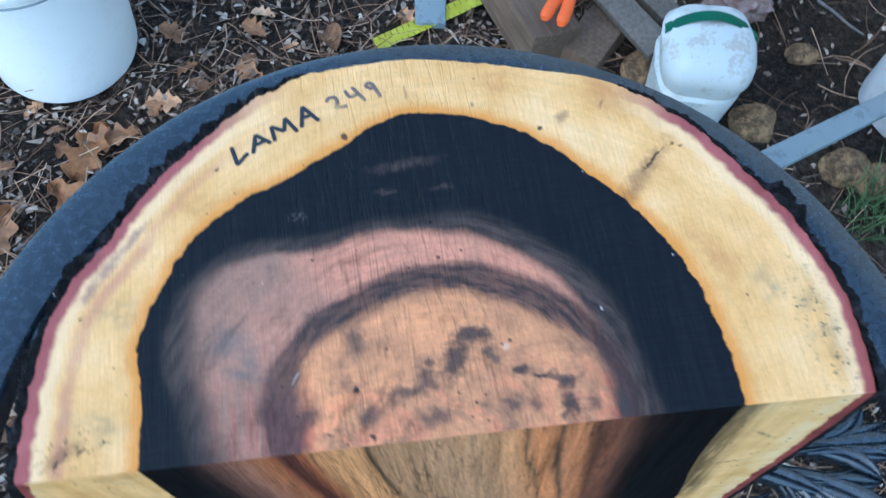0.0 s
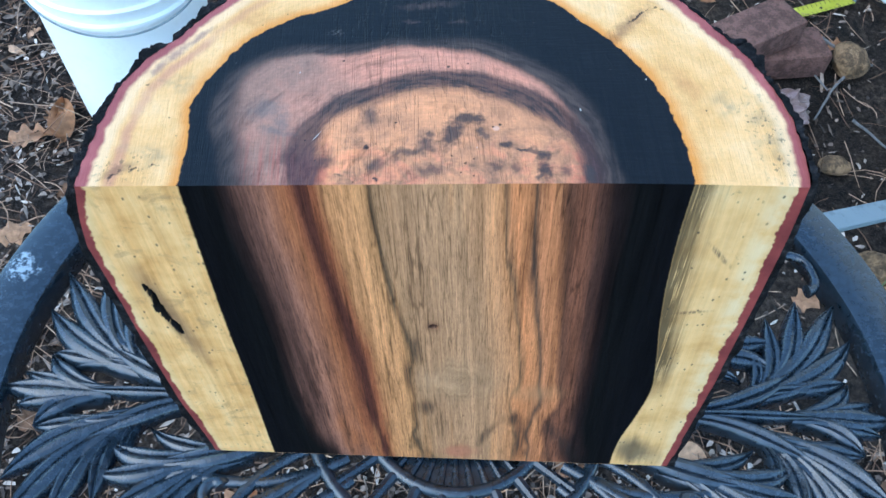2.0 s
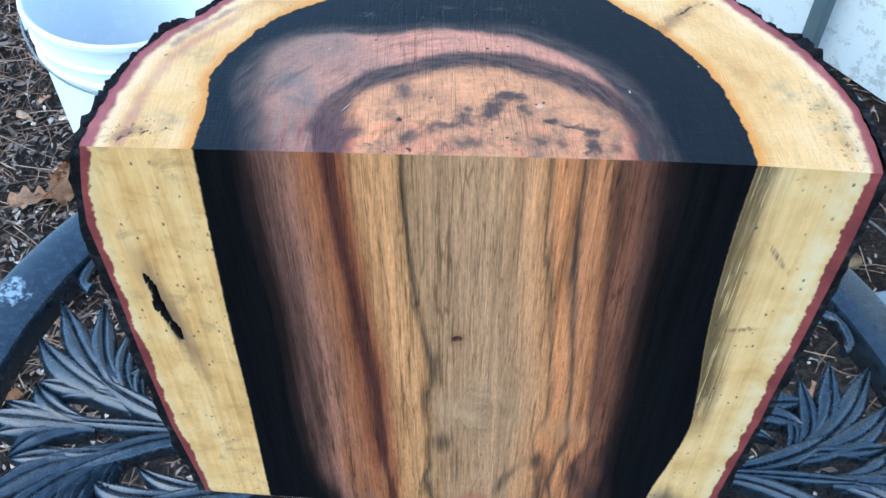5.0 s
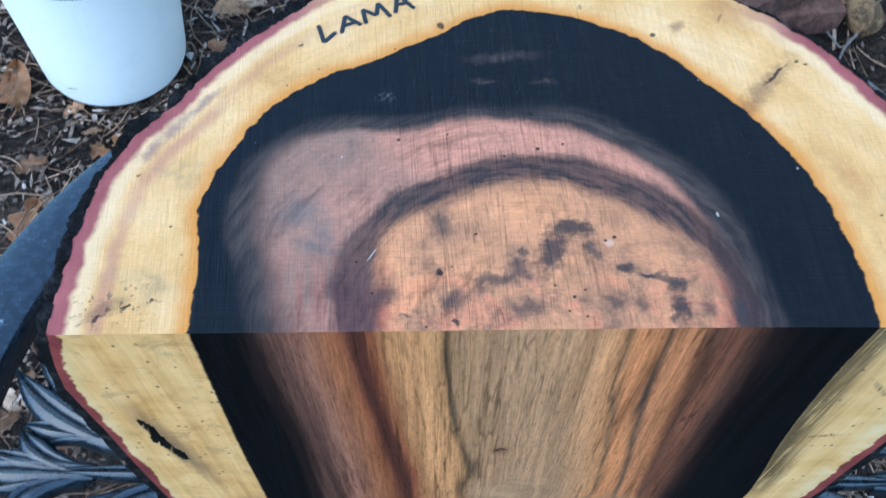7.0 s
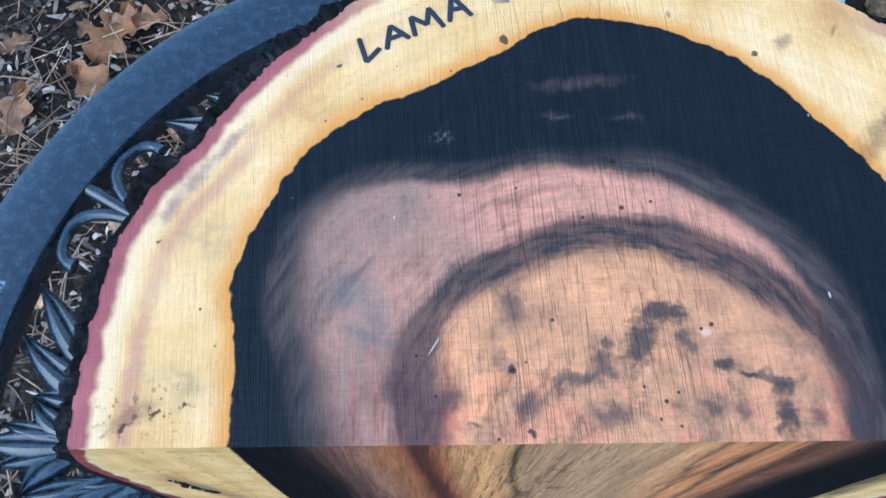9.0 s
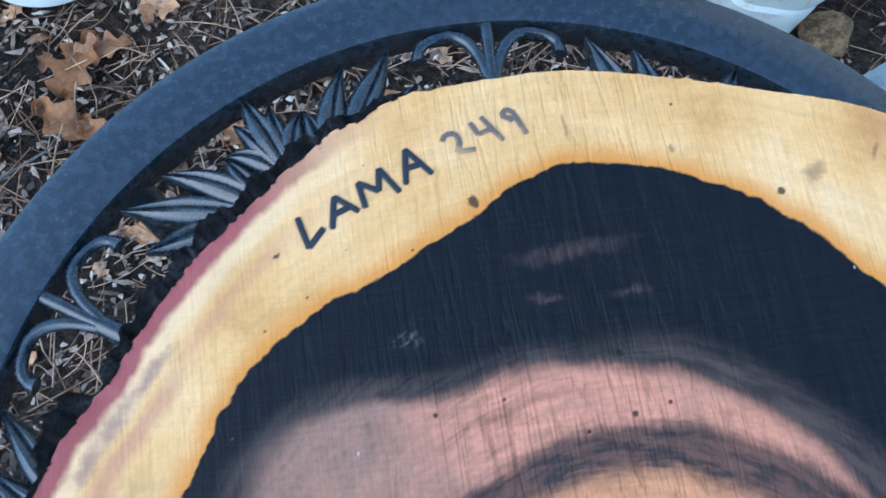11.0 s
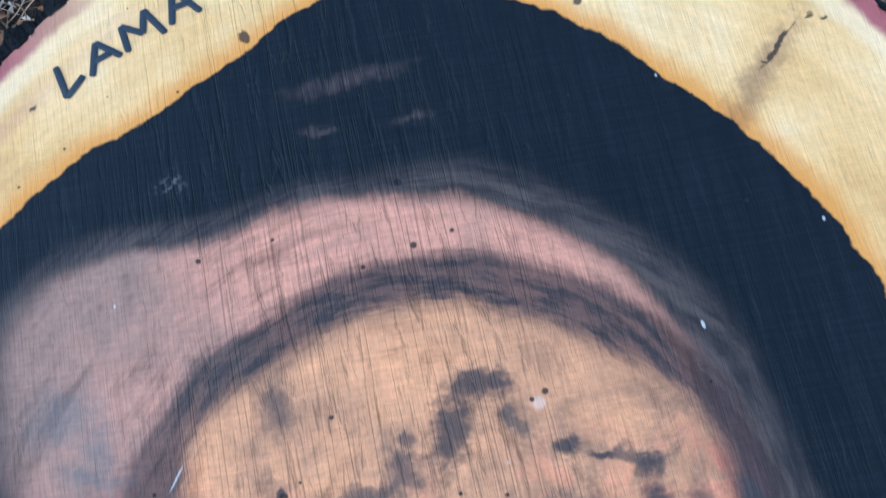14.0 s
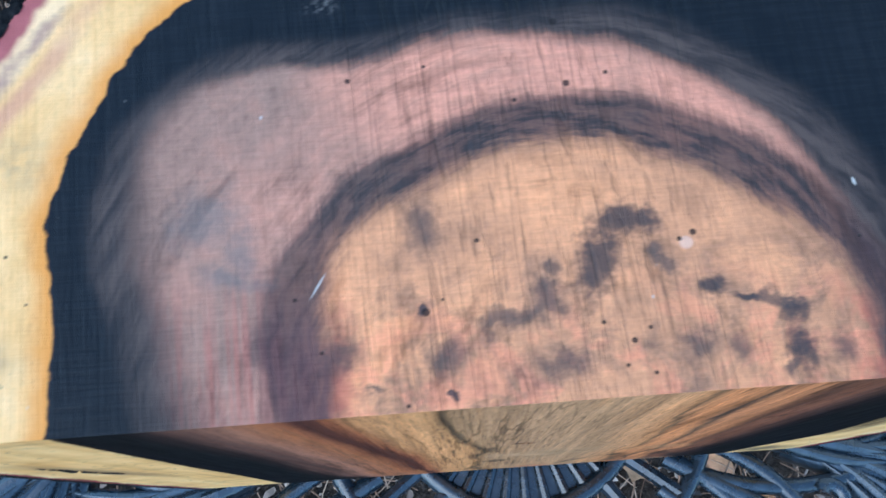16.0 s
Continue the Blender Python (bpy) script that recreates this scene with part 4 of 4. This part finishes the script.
def rim_radius(degrees):
    jag = 0.0012 * noise.noise((degrees * 0.35, 5.0, 0)) + 0.0006 * noise.noise((degrees * 1.3, 2.0, 0))
    return zone(OUTLINE, degrees) + jag * min(1, degrees / 5, (180 - degrees) / 5)


bm = bmesh.new()
STEPS = [180 * k / 240 for k in range(241)]
RINGS = [0.0] + [0.02 + 0.98 * k / 44 for k in range(45)]
rows, uvs = [], []
for f in RINGS:
    row, uv = [], []
    for d in STEPS:
        r = f * rim_radius(d)
        x, y = r * math.cos(radians(d)), max(0.0, r * math.sin(radians(d)))
        row.append((x, y, sag(x, y)))
        uv.append((d / 180, f))
    rows.append(row)
    uvs.append(uv)
grid_mesh(bm, rows[1:], index=0, uv=uvs[1:], flip=True)
mid = [bm.verts.new((0.0, 0.0, 0.0))]
inner = [bm.verts.new(p) for p in rows[1]]
layer = bm.loops.layers.uv.verify()
for a, b in zip(inner, inner[1:]):
    bm.faces.new((mid[0], a, b))
# the split face, with its long tear and a knot hole
rows, uvs = [], []
NX, NZ = 330, 190
for i in range(NZ + 1):
    row, uv = [], []
    v = i / NZ
    for j in range(NX + 1):
        u = j / NX
        z0 = -v * .340
        x = left_edge(z0) + (right_edge(z0) - left_edge(z0)) * u
        z = sag(x, 0) * (1 - v) + v * foot(x)
        t = (z + .088) / -.057
        deep = 0.0
        if -0.02 < t < 1.02:
            centre = -.1712 + .008 * t + .0012 * math.sin(9 * t)
            half = .0021 * math.sqrt(max(0.0, math.sin(math.pi * min(1, max(0, t))))) * (1 + .35 * math.sin(17 * t))
            deep = .030 * max(0.0, 1 - (abs(x - centre) / max(half, 1e-5)) ** 4)
        hole = math.hypot((x + .0055) / .0030, (z + .1363) / .0024)
        deep = max(deep, .004 * max(0.0, 1 - hole ** 2))
        deep += 0.0004 * noise.noise((x * 30, z * 12, 0)) * min(1, 6 * u, 6 * (1 - u), 8 * v)
        row.append((x, deep, z))
        uv.append((u, 1 - v))
    rows.append(row)
    uvs.append(uv)
vs = grid_mesh(bm, rows, index=1, uv=uvs, flip=True)
# the tear's walls get near-black colour in place of the shade down there
for f in {f for row in vs for v in row if v.co.y > 0.004 and v.co.x < -0.1 for f in v.link_faces}:
    f.material_index = 3
# the round back and the foot
rows = []
for i in range(25):
    row = []
    for d in STEPS[::2]:
        x0 = rim_radius(d) * math.cos(radians(d))
        z = sag(x0, rim_radius(d) * math.sin(radians(d))) * (1 - i / 24) + foot(x0, rim_radius(d) * math.sin(radians(d))) * i / 24
        r = rim_radius(d) * swell(d, -.340 * i / 24)
        row.append((r * math.cos(radians(d)), r * math.sin(radians(d)), z))
    rows.append(row)
grid_mesh(bm, rows, index=2, flip=True)
base = [bm.verts.new(p) for p in rows[-1]]
bm.faces.new(base).material_index = 2
wood = part("wood", bm, (MAT["end"], MAT["face"], MAT["side"], MAT["gap_dark"]), log, "oiled wood with black heart and yellow sapwood")


BARK_RIGHT = [(0, .0040), (6, .0032), (15, .0040), (21, .0030), (25, .0070), (28, .0090), (31, .0095), (32.5, .0030), (39, .0015), (48, .0022), (58, .0008)]
BARK_LEFT = [(105, .0012), (110, .0050), (122, .0072), (135, .0072), (143.5, .0074), (144.3, .0002), (145.6, .0002), (146.3, .0090), (149, .0110), (152.5, .0078), (153.6, .0006), (156, .0014),
             (158, .0055), (165, .0070), (172, .0060), (180, .0040)]


def bark_strip(first, last, seed, table):
    """A curved plate of rough bark on the log's back, with fissures, loose lumps and a broken upper edge."""
    bm = bmesh.new()
    n = int((last - first) * 3.6)
    rows = []
    for i in range(n + 1):
        d = first + (last - first) * i / n
        thick = zone(table, d) * (1 + 0.45 * noise.noise((d * 0.35, seed, 0)) + 0.35 * noise.noise((d * 1.1, seed, 4))) + 0.0004
        grit = min(1.0, thick / 0.004)
        drop = -grit * max(0.0, 0.0050 * noise.noise((d * 0.5, 9, seed)) + 0.0024 * noise.noise((d * 1.7, 3, seed)))
        col = []
        levels = 46
        x0 = rim_radius(d) * math.cos(radians(d))
        for k in range(levels + 1):
            s = k / levels
            z = drop * (1 - s) + (foot(x0, rim_radius(d) * math.sin(radians(d))) + 0.0005) * s
            crack = abs(noise.noise((d * 0.21 + 0.5 * noise.noise((d * .3, z * 20, seed)), z * 22, seed)))
            plate = min(1.0, crack * 4.0)
            out = 0.0006 + thick * (0.55 + 0.45 * plate) + grit * (0.0022 * noise.noise((d * 1.3, z * 120, seed)) + 0.0013 * noise.noise((d * 3.3, z * 300, seed)))
            if k == 0:
                out *= 0.80
            r = rim_radius(d) * swell(d, z) + max(0.001, out)
            col.append((r * math.cos(radians(d)), r * math.sin(radians(d)), z))
        r = rim_radius(d) * swell(d, drop) - 0.0006
        top = (r * math.cos(radians(d)), r * math.sin(radians(d)), drop + 0.0003)
        rows.append([top] + col)
    vs = grid_mesh(bm, rows)
    for i, d in ((0, first), (n, last)):
        inside = []
        for v in vs[i][1:]:
            r = rim_radius(d) * swell(d, v.co.z) - 0.0004
            inside.append(bm.verts.new((r * math.cos(radians(d)), r * math.sin(radians(d)), v.co.z)))
        for k in range(len(inside) - 1):
            bm.faces.new((vs[i][k + 1], vs[i][k + 2], inside[k + 1], inside[k]))
    return part("bark", bm, MAT["bark"], log, "rough charcoal-black fissured bark")


bark_strip(0.0, 58.0, 2.0, BARK_RIGHT)
bark_strip(105.0, 180.0, 6.0, BARK_LEFT)


def pen_strokes(x, y, turn, size, lines, material, width):
    """One handwritten character of straight pen strokes with round ends."""
    bm = bmesh.new()
    for a, b in lines:
        a, b = Vector((*a, 0)) * size, Vector((*b, 0)) * size
        tube(bm, [a + (b - a) * t for t in (-0.02, 0.02, 0.35, 0.65, 0.98, 1.02)], [width * k for k in (0.55, 0.95, 1.0, 1.0, 0.95, 0.55)], 8, 0.16)
    made = part("ink_character", bm, material, log, "black marker letter")
    made.matrix_basis = pose(x, y, 0.0003, 0, 0, turn)
    return made


for _, x, y, lines in (("L", -.0845, .1483, ((-.0041, .0047, -.0010, -.0055), (-.0010, -.0055, .0039, .0005))),
                          ("A", -.0735, .1535, ((-.0044, -.0052, -.0033, .0052), (-.0033, .0052, .0042, -.0003), (-.0038, -.0008, .0014, .0014))),
                          ("M", -.0620, .1600, ((-.0051, -.0059, -.0070, .0026), (-.0070, .0026, -.0006, -.0008), (-.0006, -.0008, -.0001, .0067), (-.0001, .0067, .0059, -.0018))),
                          ("A", -.0498, .1664, ((-.0041, -.0059, -.0035, .0059), (-.0035, .0059, .0044, -.0031), (-.0038, -.0006, .0018, .0006)))):
    pen_strokes(x, y, 0, 1.0, [((a, b), (c, d)) for a, b, c, d in lines], MAT["ink"], .00105)
for _, x, y, lines in (("2", -.0365, .1726, ((-.0048, .0012, -.0036, .0034), (-.0036, .0034, -.0006, .0036), (-.0006, .0036, .0010, .0010), (.0010, .0010, .0000, -.0030), (.0000, -.0030, .0056, -.0026))),
                          ("4", -.0272, .1763, ((-.0045, .0030, -.0022, -.0014), (-.0022, -.0014, .0026, .0004), (-.0008, .0046, .0054, -.0042))),
                          ("9", -.0197, .1783, ((.0018, .0004, -.0018, .0024), (-.0018, .0024, .0000, .0046), (.0000, .0046, .0026, .0028), (.0026, .0028, .0018, .0004), (.0024, .0026, .0056, -.0048)))):
    made = pen_strokes(x, y, 0, 1.0, [((a, b), (c, d)) for a, b, c, d in lines], MAT["faint"], .00092)
    tagged(made, "faded brown marker figure")


# ---- white pail ----
def pail(x, y):
    thing = empty("pail", pose(x, y, 0.0, 0, 0, 20), "white plastic pail, open and empty, standing on leaf litter", "bucket")
    bm = bmesh.new()
    lathe(bm, [(.001, .008), (.114, .006), (.126, .012), (.1295, .022), (.1365, .120), (.1440, .220), (.1500, .308), (.1560, .312), (.1575, .318), (.1570, .323), (.1520, .327), (.1535, .346), (.1590, .350), (.1600, .355), (.1545, .359),
               (.1570, .394), (.1640, .397), (.1660, .403), (.1650, .410), (.1610, .413), (.1575, .411)], 96)
    part("shell", bm, MAT["pail"], thing)
    bm = bmesh.new()
    lathe(bm, [(.1577, .4108), (.1520, .340), (.1480, .300), (.1415, .200), (.1335, .080), (.122, .016), (.001, .014)], 96)
    part("lining", bm, MAT["pail_in"], thing, "chalky residue inside")
    bm = bmesh.new()
    arc = [(.168 * math.cos(a), .168 * math.sin(a) * 0.98, .372 - .062 * math.sin(a)) for a in (math.pi * k / 40 for k in range(41))]
    tube(bm, [(-p[0], -p[1], p[2]) for p in arc], [.0018] * 41, 8)
    part("handle", bm, MAT["steel"], thing, "thin wire handle")
    for side in (1, -1):
        bm = bmesh.new()
        box(bm, pose(.160 * side, 0, .372), .010, .030, .026, .003)
        part("handle_lug", bm, MAT["pail"], thing)


pail(-0.582, 0.974)


# ---- tape measure blade ----
bm = bmesh.new()
n = 40
rows = []
for i in range(n + 1):
    s = 1.073 * i / n
    sway = 0.004 * math.sin(3 * s)
    rows.append([(s, sway + k * .016, .012 + .0028 * k * k + .004 * math.sin(4 * s)) for k in (-1, -.5, 0, .5, 1)])
grid_mesh(bm, rows, flip=True)
bmesh.ops.solidify(bm, geom=bm.faces[:], thickness=0.0004)
tape = empty("tape_measure", pose(-.013, .935, .004, 0, 0, 24.4), "yellow steel tape measure blade pulled out on the soil", "tape measure")
part("blade", bm, MAT["tape"], tape)
bm = bmesh.new()
box(bm, pose(1.075, .0, .012), .004, .026, .014, .001)
part("end_hook", bm, MAT["steel"], tape, "steel end hook")


# ---- jug, bottle and film ----
def squircle(r, k, steps, p):
    a = 2 * math.pi * k / steps
    c, s = math.cos(a), math.sin(a)
    q = (abs(c) ** p + abs(s) ** p) ** (-1 / p)
    return r * q * c, r * q * s


def jug(x, y, turn):
    thing = empty("jug", pose(x, y, 0.002, 0, 0, turn) @ Matrix.Scale(0.93, 4), "milky white plastic jug with soiled dented shoulders", "jug")
    bm = bmesh.new()
    rows = []
    for r, z in ((.001, .002), (.058, .001), (.068, .006), (.074, .03), (.080, .11), (.083, .144), (.0780, .152), (.0810, .160), (.087, .185), (.086, .205), (.074, .226), (.054, .236), (.030, .241), (.001, .243)):
        row = []
        for k in range(56):
            px, py = squircle(r, k, 56, 3.2)
            dent = 0.009 * noise.noise((px * 22, py * 22, z * 20)) * min(1, r / .05)
            row.append((px * (1 + dent * 8), py * (1 + dent * 8), z))
        rows.append(row)
    grid_mesh(bm, rows, close=True)
    part("body", bm, MAT["jug"], thing)
    bm = bmesh.new()
    rows = []
    for p in bezier((-.084, .020, .216), (.0, .044, .285), (.088, .022, .210), 22):
        rows.append([(p.x, p.y + k * .011, p.z + .002 * (1 - k * k)) for k in (-1, -.5, 0, .5, 1)])
    grid_mesh(bm, rows)
    bmesh.ops.solidify(bm, geom=bm.faces[:], thickness=0.003)
    part("strap", bm, MAT["green"], thing, "dark green plastic strap")


jug(0.540, 0.765, -10)


def film(x, y):
    bm = bmesh.new()
    made = bmesh.ops.create_icosphere(bm, subdivisions=4, radius=1.0)
    for v in made["verts"]:
        d = 1 + 0.45 * noise.noise(v.co * 2.2) + 0.25 * abs(noise.noise(v.co * 6))
        v.co = Vector((v.co.x * .060 * d, v.co.y * .046 * d, max(-.030, v.co.z * .040 * d)))
    ob = part("plastic_bag", bm, MAT["film"], smooth=False)
    ob.matrix_world = pose(x, y, .030, 0, 0, 15)
    tagged(ob, "crumpled dirty clear plastic bag on the soil", "plastic bag")


film(0.703, 0.984)


def bottle(x, y, turn):
    thing = empty("paint_bottle", pose(x, y, 0.0, 0, 0, turn), "white plastic container with red and blue printed patches", "bottle")
    bm = bmesh.new()
    rows = []
    for r, z in ((.001, .002), (.072, .002), (.082, .010), (.085, .03), (.086, .20), (.082, .225), (.060, .250), (.034, .262), (.032, .290), (.001, .292)):
        rows.append([(*squircle(r, k, 48, 2.8), z) for k in range(48)])
    grid_mesh(bm, rows, close=True)
    part("body", bm, MAT["white"], thing)
    for name, mat, a0, a1, z0, z1 in (("label_patch", "red", 150, 200, .12, .20), ("label_patch", "red", 200, 262, .030, .075), ("label_patch", "blue", 205, 250, .095, .125), ("label_patch", "blue", 225, 270, .15, .185)):
        bm = bmesh.new()
        rows = []
        for z in (z0, (z0 + z1) / 2, z1):
            rows.append([(*squircle(.0868, k, 360, 2.8), z) for k in range(a0, a1 + 1, 3)])
        grid_mesh(bm, rows)
        part(name, bm, MAT[mat], thing)


bottle(0.975, 0.732, 20)


# ---- steel bar that leans on the table ----
bar = empty("steel_bar", look((0.338, 0.367, .400), (1.229, 0.864, .008)), "flat galvanised steel bar leaning from the soil against the table", "metal bar")
bm = bmesh.new()
length = (Vector((1.229, 0.864, .008)) - Vector((0.338, 0.367, .400))).length
box(bm, pose(0, 0, -length / 2), .036, .012, length, .003)
part("flat_bar", bm, MAT["steel"], bar)


# ---- bricks, blocks, pruner and stones ----
def brick(x, y, z, turn, tilt=0.0):
    bm = bmesh.new()
    box(bm, pose(0, 0, 0), .200, .095, .060, .006)
    for v in bm.verts:
        v.co += 0.0025 * Vector((noise.noise(v.co * 40), noise.noise(v.co * 40 + Vector((3, 0, 0))), 0))
    ob = part("brick", bm, MAT["brick"])
    ob.matrix_world = pose(x, y, z, tilt, 0, turn)
    tagged(ob, "worn red-brown clay brick lying on the soil", "brick", "loose bricks")


brick(0.609, 1.127, .034, 25)
brick(0.737, 1.156, .034, 10)
brick(0.663, 1.147, .096, 32)


def block(name, x, y, z, m, size, mat, label, category):
    bm = bmesh.new()
    box(bm, pose(0, 0, 0), *size, .005)
    bmesh.ops.subdivide_edges(bm, edges=bm.edges[:], cuts=2, use_grid_fill=True)
    for v in bm.verts:
        v.co += 0.004 * noise.noise_vector(v.co * 25)
    ob = part(name, bm, MAT[mat])
    ob.matrix_world = Matrix.Translation((x, y, z)) @ m
    tagged(ob, label, category)


block("wood_block", 0.276, 0.964, .058, pose(0, 0, 0, 90, 8, 20), (.10, .09, .19), "rotten", "damp split brown wood block lying on the soil", "wood block")
block("wood_block", 0.397, 0.907, .030, pose(0, 0, 0, 0, 0, 50), (.12, .08, .05), "rotten", "damp split brown wood block lying on the soil", "wood block")
block("plank", 0.442, 0.959, .075, pose(0, 0, 0, 12, 0, -62), (.26, .055, .022), "board", "short weathered grey plank propped on wood", "plank")
block("plank", 0.511, 1.012, .045, pose(0, 0, 0, 0, 8, -52), (.24, .05, .022), "board", "short weathered grey plank propped on wood", "plank")
block("plank", 0.103, 1.074, .018, pose(0, 0, 0, 0, 0, 85), (.20, .060, .018), "steel", "small grey metal plate lying on the soil", "plate")


def pruner(x, y, z, turn):
    thing = empty("pruner", pose(x, y, z, 0, 14, turn), "small pruner with orange plastic grips on wood blocks", "pruner")
    for side in (1, -1):
        bm = bmesh.new()
        tube(bm, bezier((.0, .006 * side, 0), (-.045, .016 * side, 0), (-.095, .015 * side, -.004), 14), [.007, .009] + [.0115] * 10 + [.0105, .007], 12, 0.75)
        part("grip", bm, MAT["orange"], thing)
        bm = bmesh.new()
        tube(bm, bezier((.004, .004 * side, 0), (.035, .014 * side, 0), (.080, .002 * side, 0), 10), [.007] * 6 + [.006, .005, .004, .002], 8, 0.3)
        part("jaw", bm, MAT["steel"], thing)


pruner(0.338, 0.950, .128, 62)


def rock(x, y, size, seed, turn=0):
    bm = bmesh.new()
    lump(bm, size, seed)
    ob = part("rock", bm, MAT["rock"])
    ob.matrix_world = pose(x, y, size[2] * 0.75, 0, 0, turn)
    tagged(ob, "rough ochre limestone lump on the soil", "rock", "loose rocks")


for values in ((0.811, 0.605, (.042, .038, .034), 1.0), (0.862, 0.572, (.040, .036, .030), 2.0, 40), (0.664, 0.712, (.046, .038, .030), 3.0), (0.487, 0.848, (.050, .036, .026), 5.0, 20),
               (0.230, 0.887, (.024, .018, .014), 7.0), (0.906, 1.161, (.05, .04, .03), 8.0, 70), (0.804, 0.865, (.032, .024, .016), 6.0)):
    rock(*values)


def twig(line, radius, branch=()):
    """A thin bare twig along places on the ground, with one side shoot where it has one."""
    bm = bmesh.new()
    for points, r in ((line, radius), (branch, radius * 0.8)):
        if points:
            full = [Vector((x, y, hill(x, y) + 0.012 + 0.006 * math.sin(9 * x + 5 * y))) for (x0, y0), (x1, y1) in zip(points, points[1:]) for x, y in ((x0 + (x1 - x0) * k / 5, y0 + (y1 - y0) * k / 5) for k in range(5))]
            tube(bm, [p + 0.003 * noise.noise_vector(p * 30) for p in full], [r * (1.0 - 0.5 * k / len(full)) for k in range(len(full))], 7)
    ob = part("twig", bm, MAT["twig"])
    tagged(ob, "thin bare grey twig lying on the soil", "twig", "fallen twigs")


twig([(.844, 1.247), (.885, 1.212), (.932, 1.167), (.962, 1.150)], .0050, [(.927, 1.171), (.849, 1.077), (.781, .973)])
twig([(.794, 1.182), (.822, 1.125), (.847, 1.069)], .0034)
twig([(.876, .992), (.921, .926), (.950, .900)], .0034)
twig([(.700, 1.060), (.742, 1.010), (.760, .940)], .0028)
twig([(-.640, .560), (-.575, .600), (-.520, .690)], .0026)


def grass_shape(rng):
    h, w = rng.uniform(.05, .12), rng.uniform(.001, .002)
    return [(-w, 0, 0), (w, 0, 0), (w * .7, h * .3, h * .5), (-w * .7, h * .3, h * .5), (0, h * .8, h * .8)], [(0, 1, 2, 3), (3, 2, 4)]


tagged(scatter("grass_tuft", 160, 9, grass_shape, MAT["grass"], "sparse green grass blades growing out of the soil", (.79, .95, .465, .545)), category="grass")


# ---- shed wall with its post ----
WALL = pose(.860, 1.535, 0, 0, 0, -51.5)
wall = tagged(new("wall_shed"), "chalky white shed siding in vertical sheets above a dark gap", "wall", kind="structure")
wall.matrix_world = WALL
bm = bmesh.new()
box(bm, pose(0, .03, 1.13), 3.2, .03, 2.20, .004)
part("siding", bm, MAT["panel"], wall)
# near-black strip added behind the siding to make the gap below it dark
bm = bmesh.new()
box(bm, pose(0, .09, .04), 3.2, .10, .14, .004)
part("sill_beam", bm, MAT["gap_dark"], wall)
bm = bmesh.new()
box(bm, pose(.035, -.027, 1.05), .034, .040, 2.10, .004)
post = part("steel_post", bm, MAT["post"])
post.matrix_world = WALL @ pose(0, -.012, 0, 0, -4, 0)
tagged(post, "grey-green painted square steel post against white siding", "post")
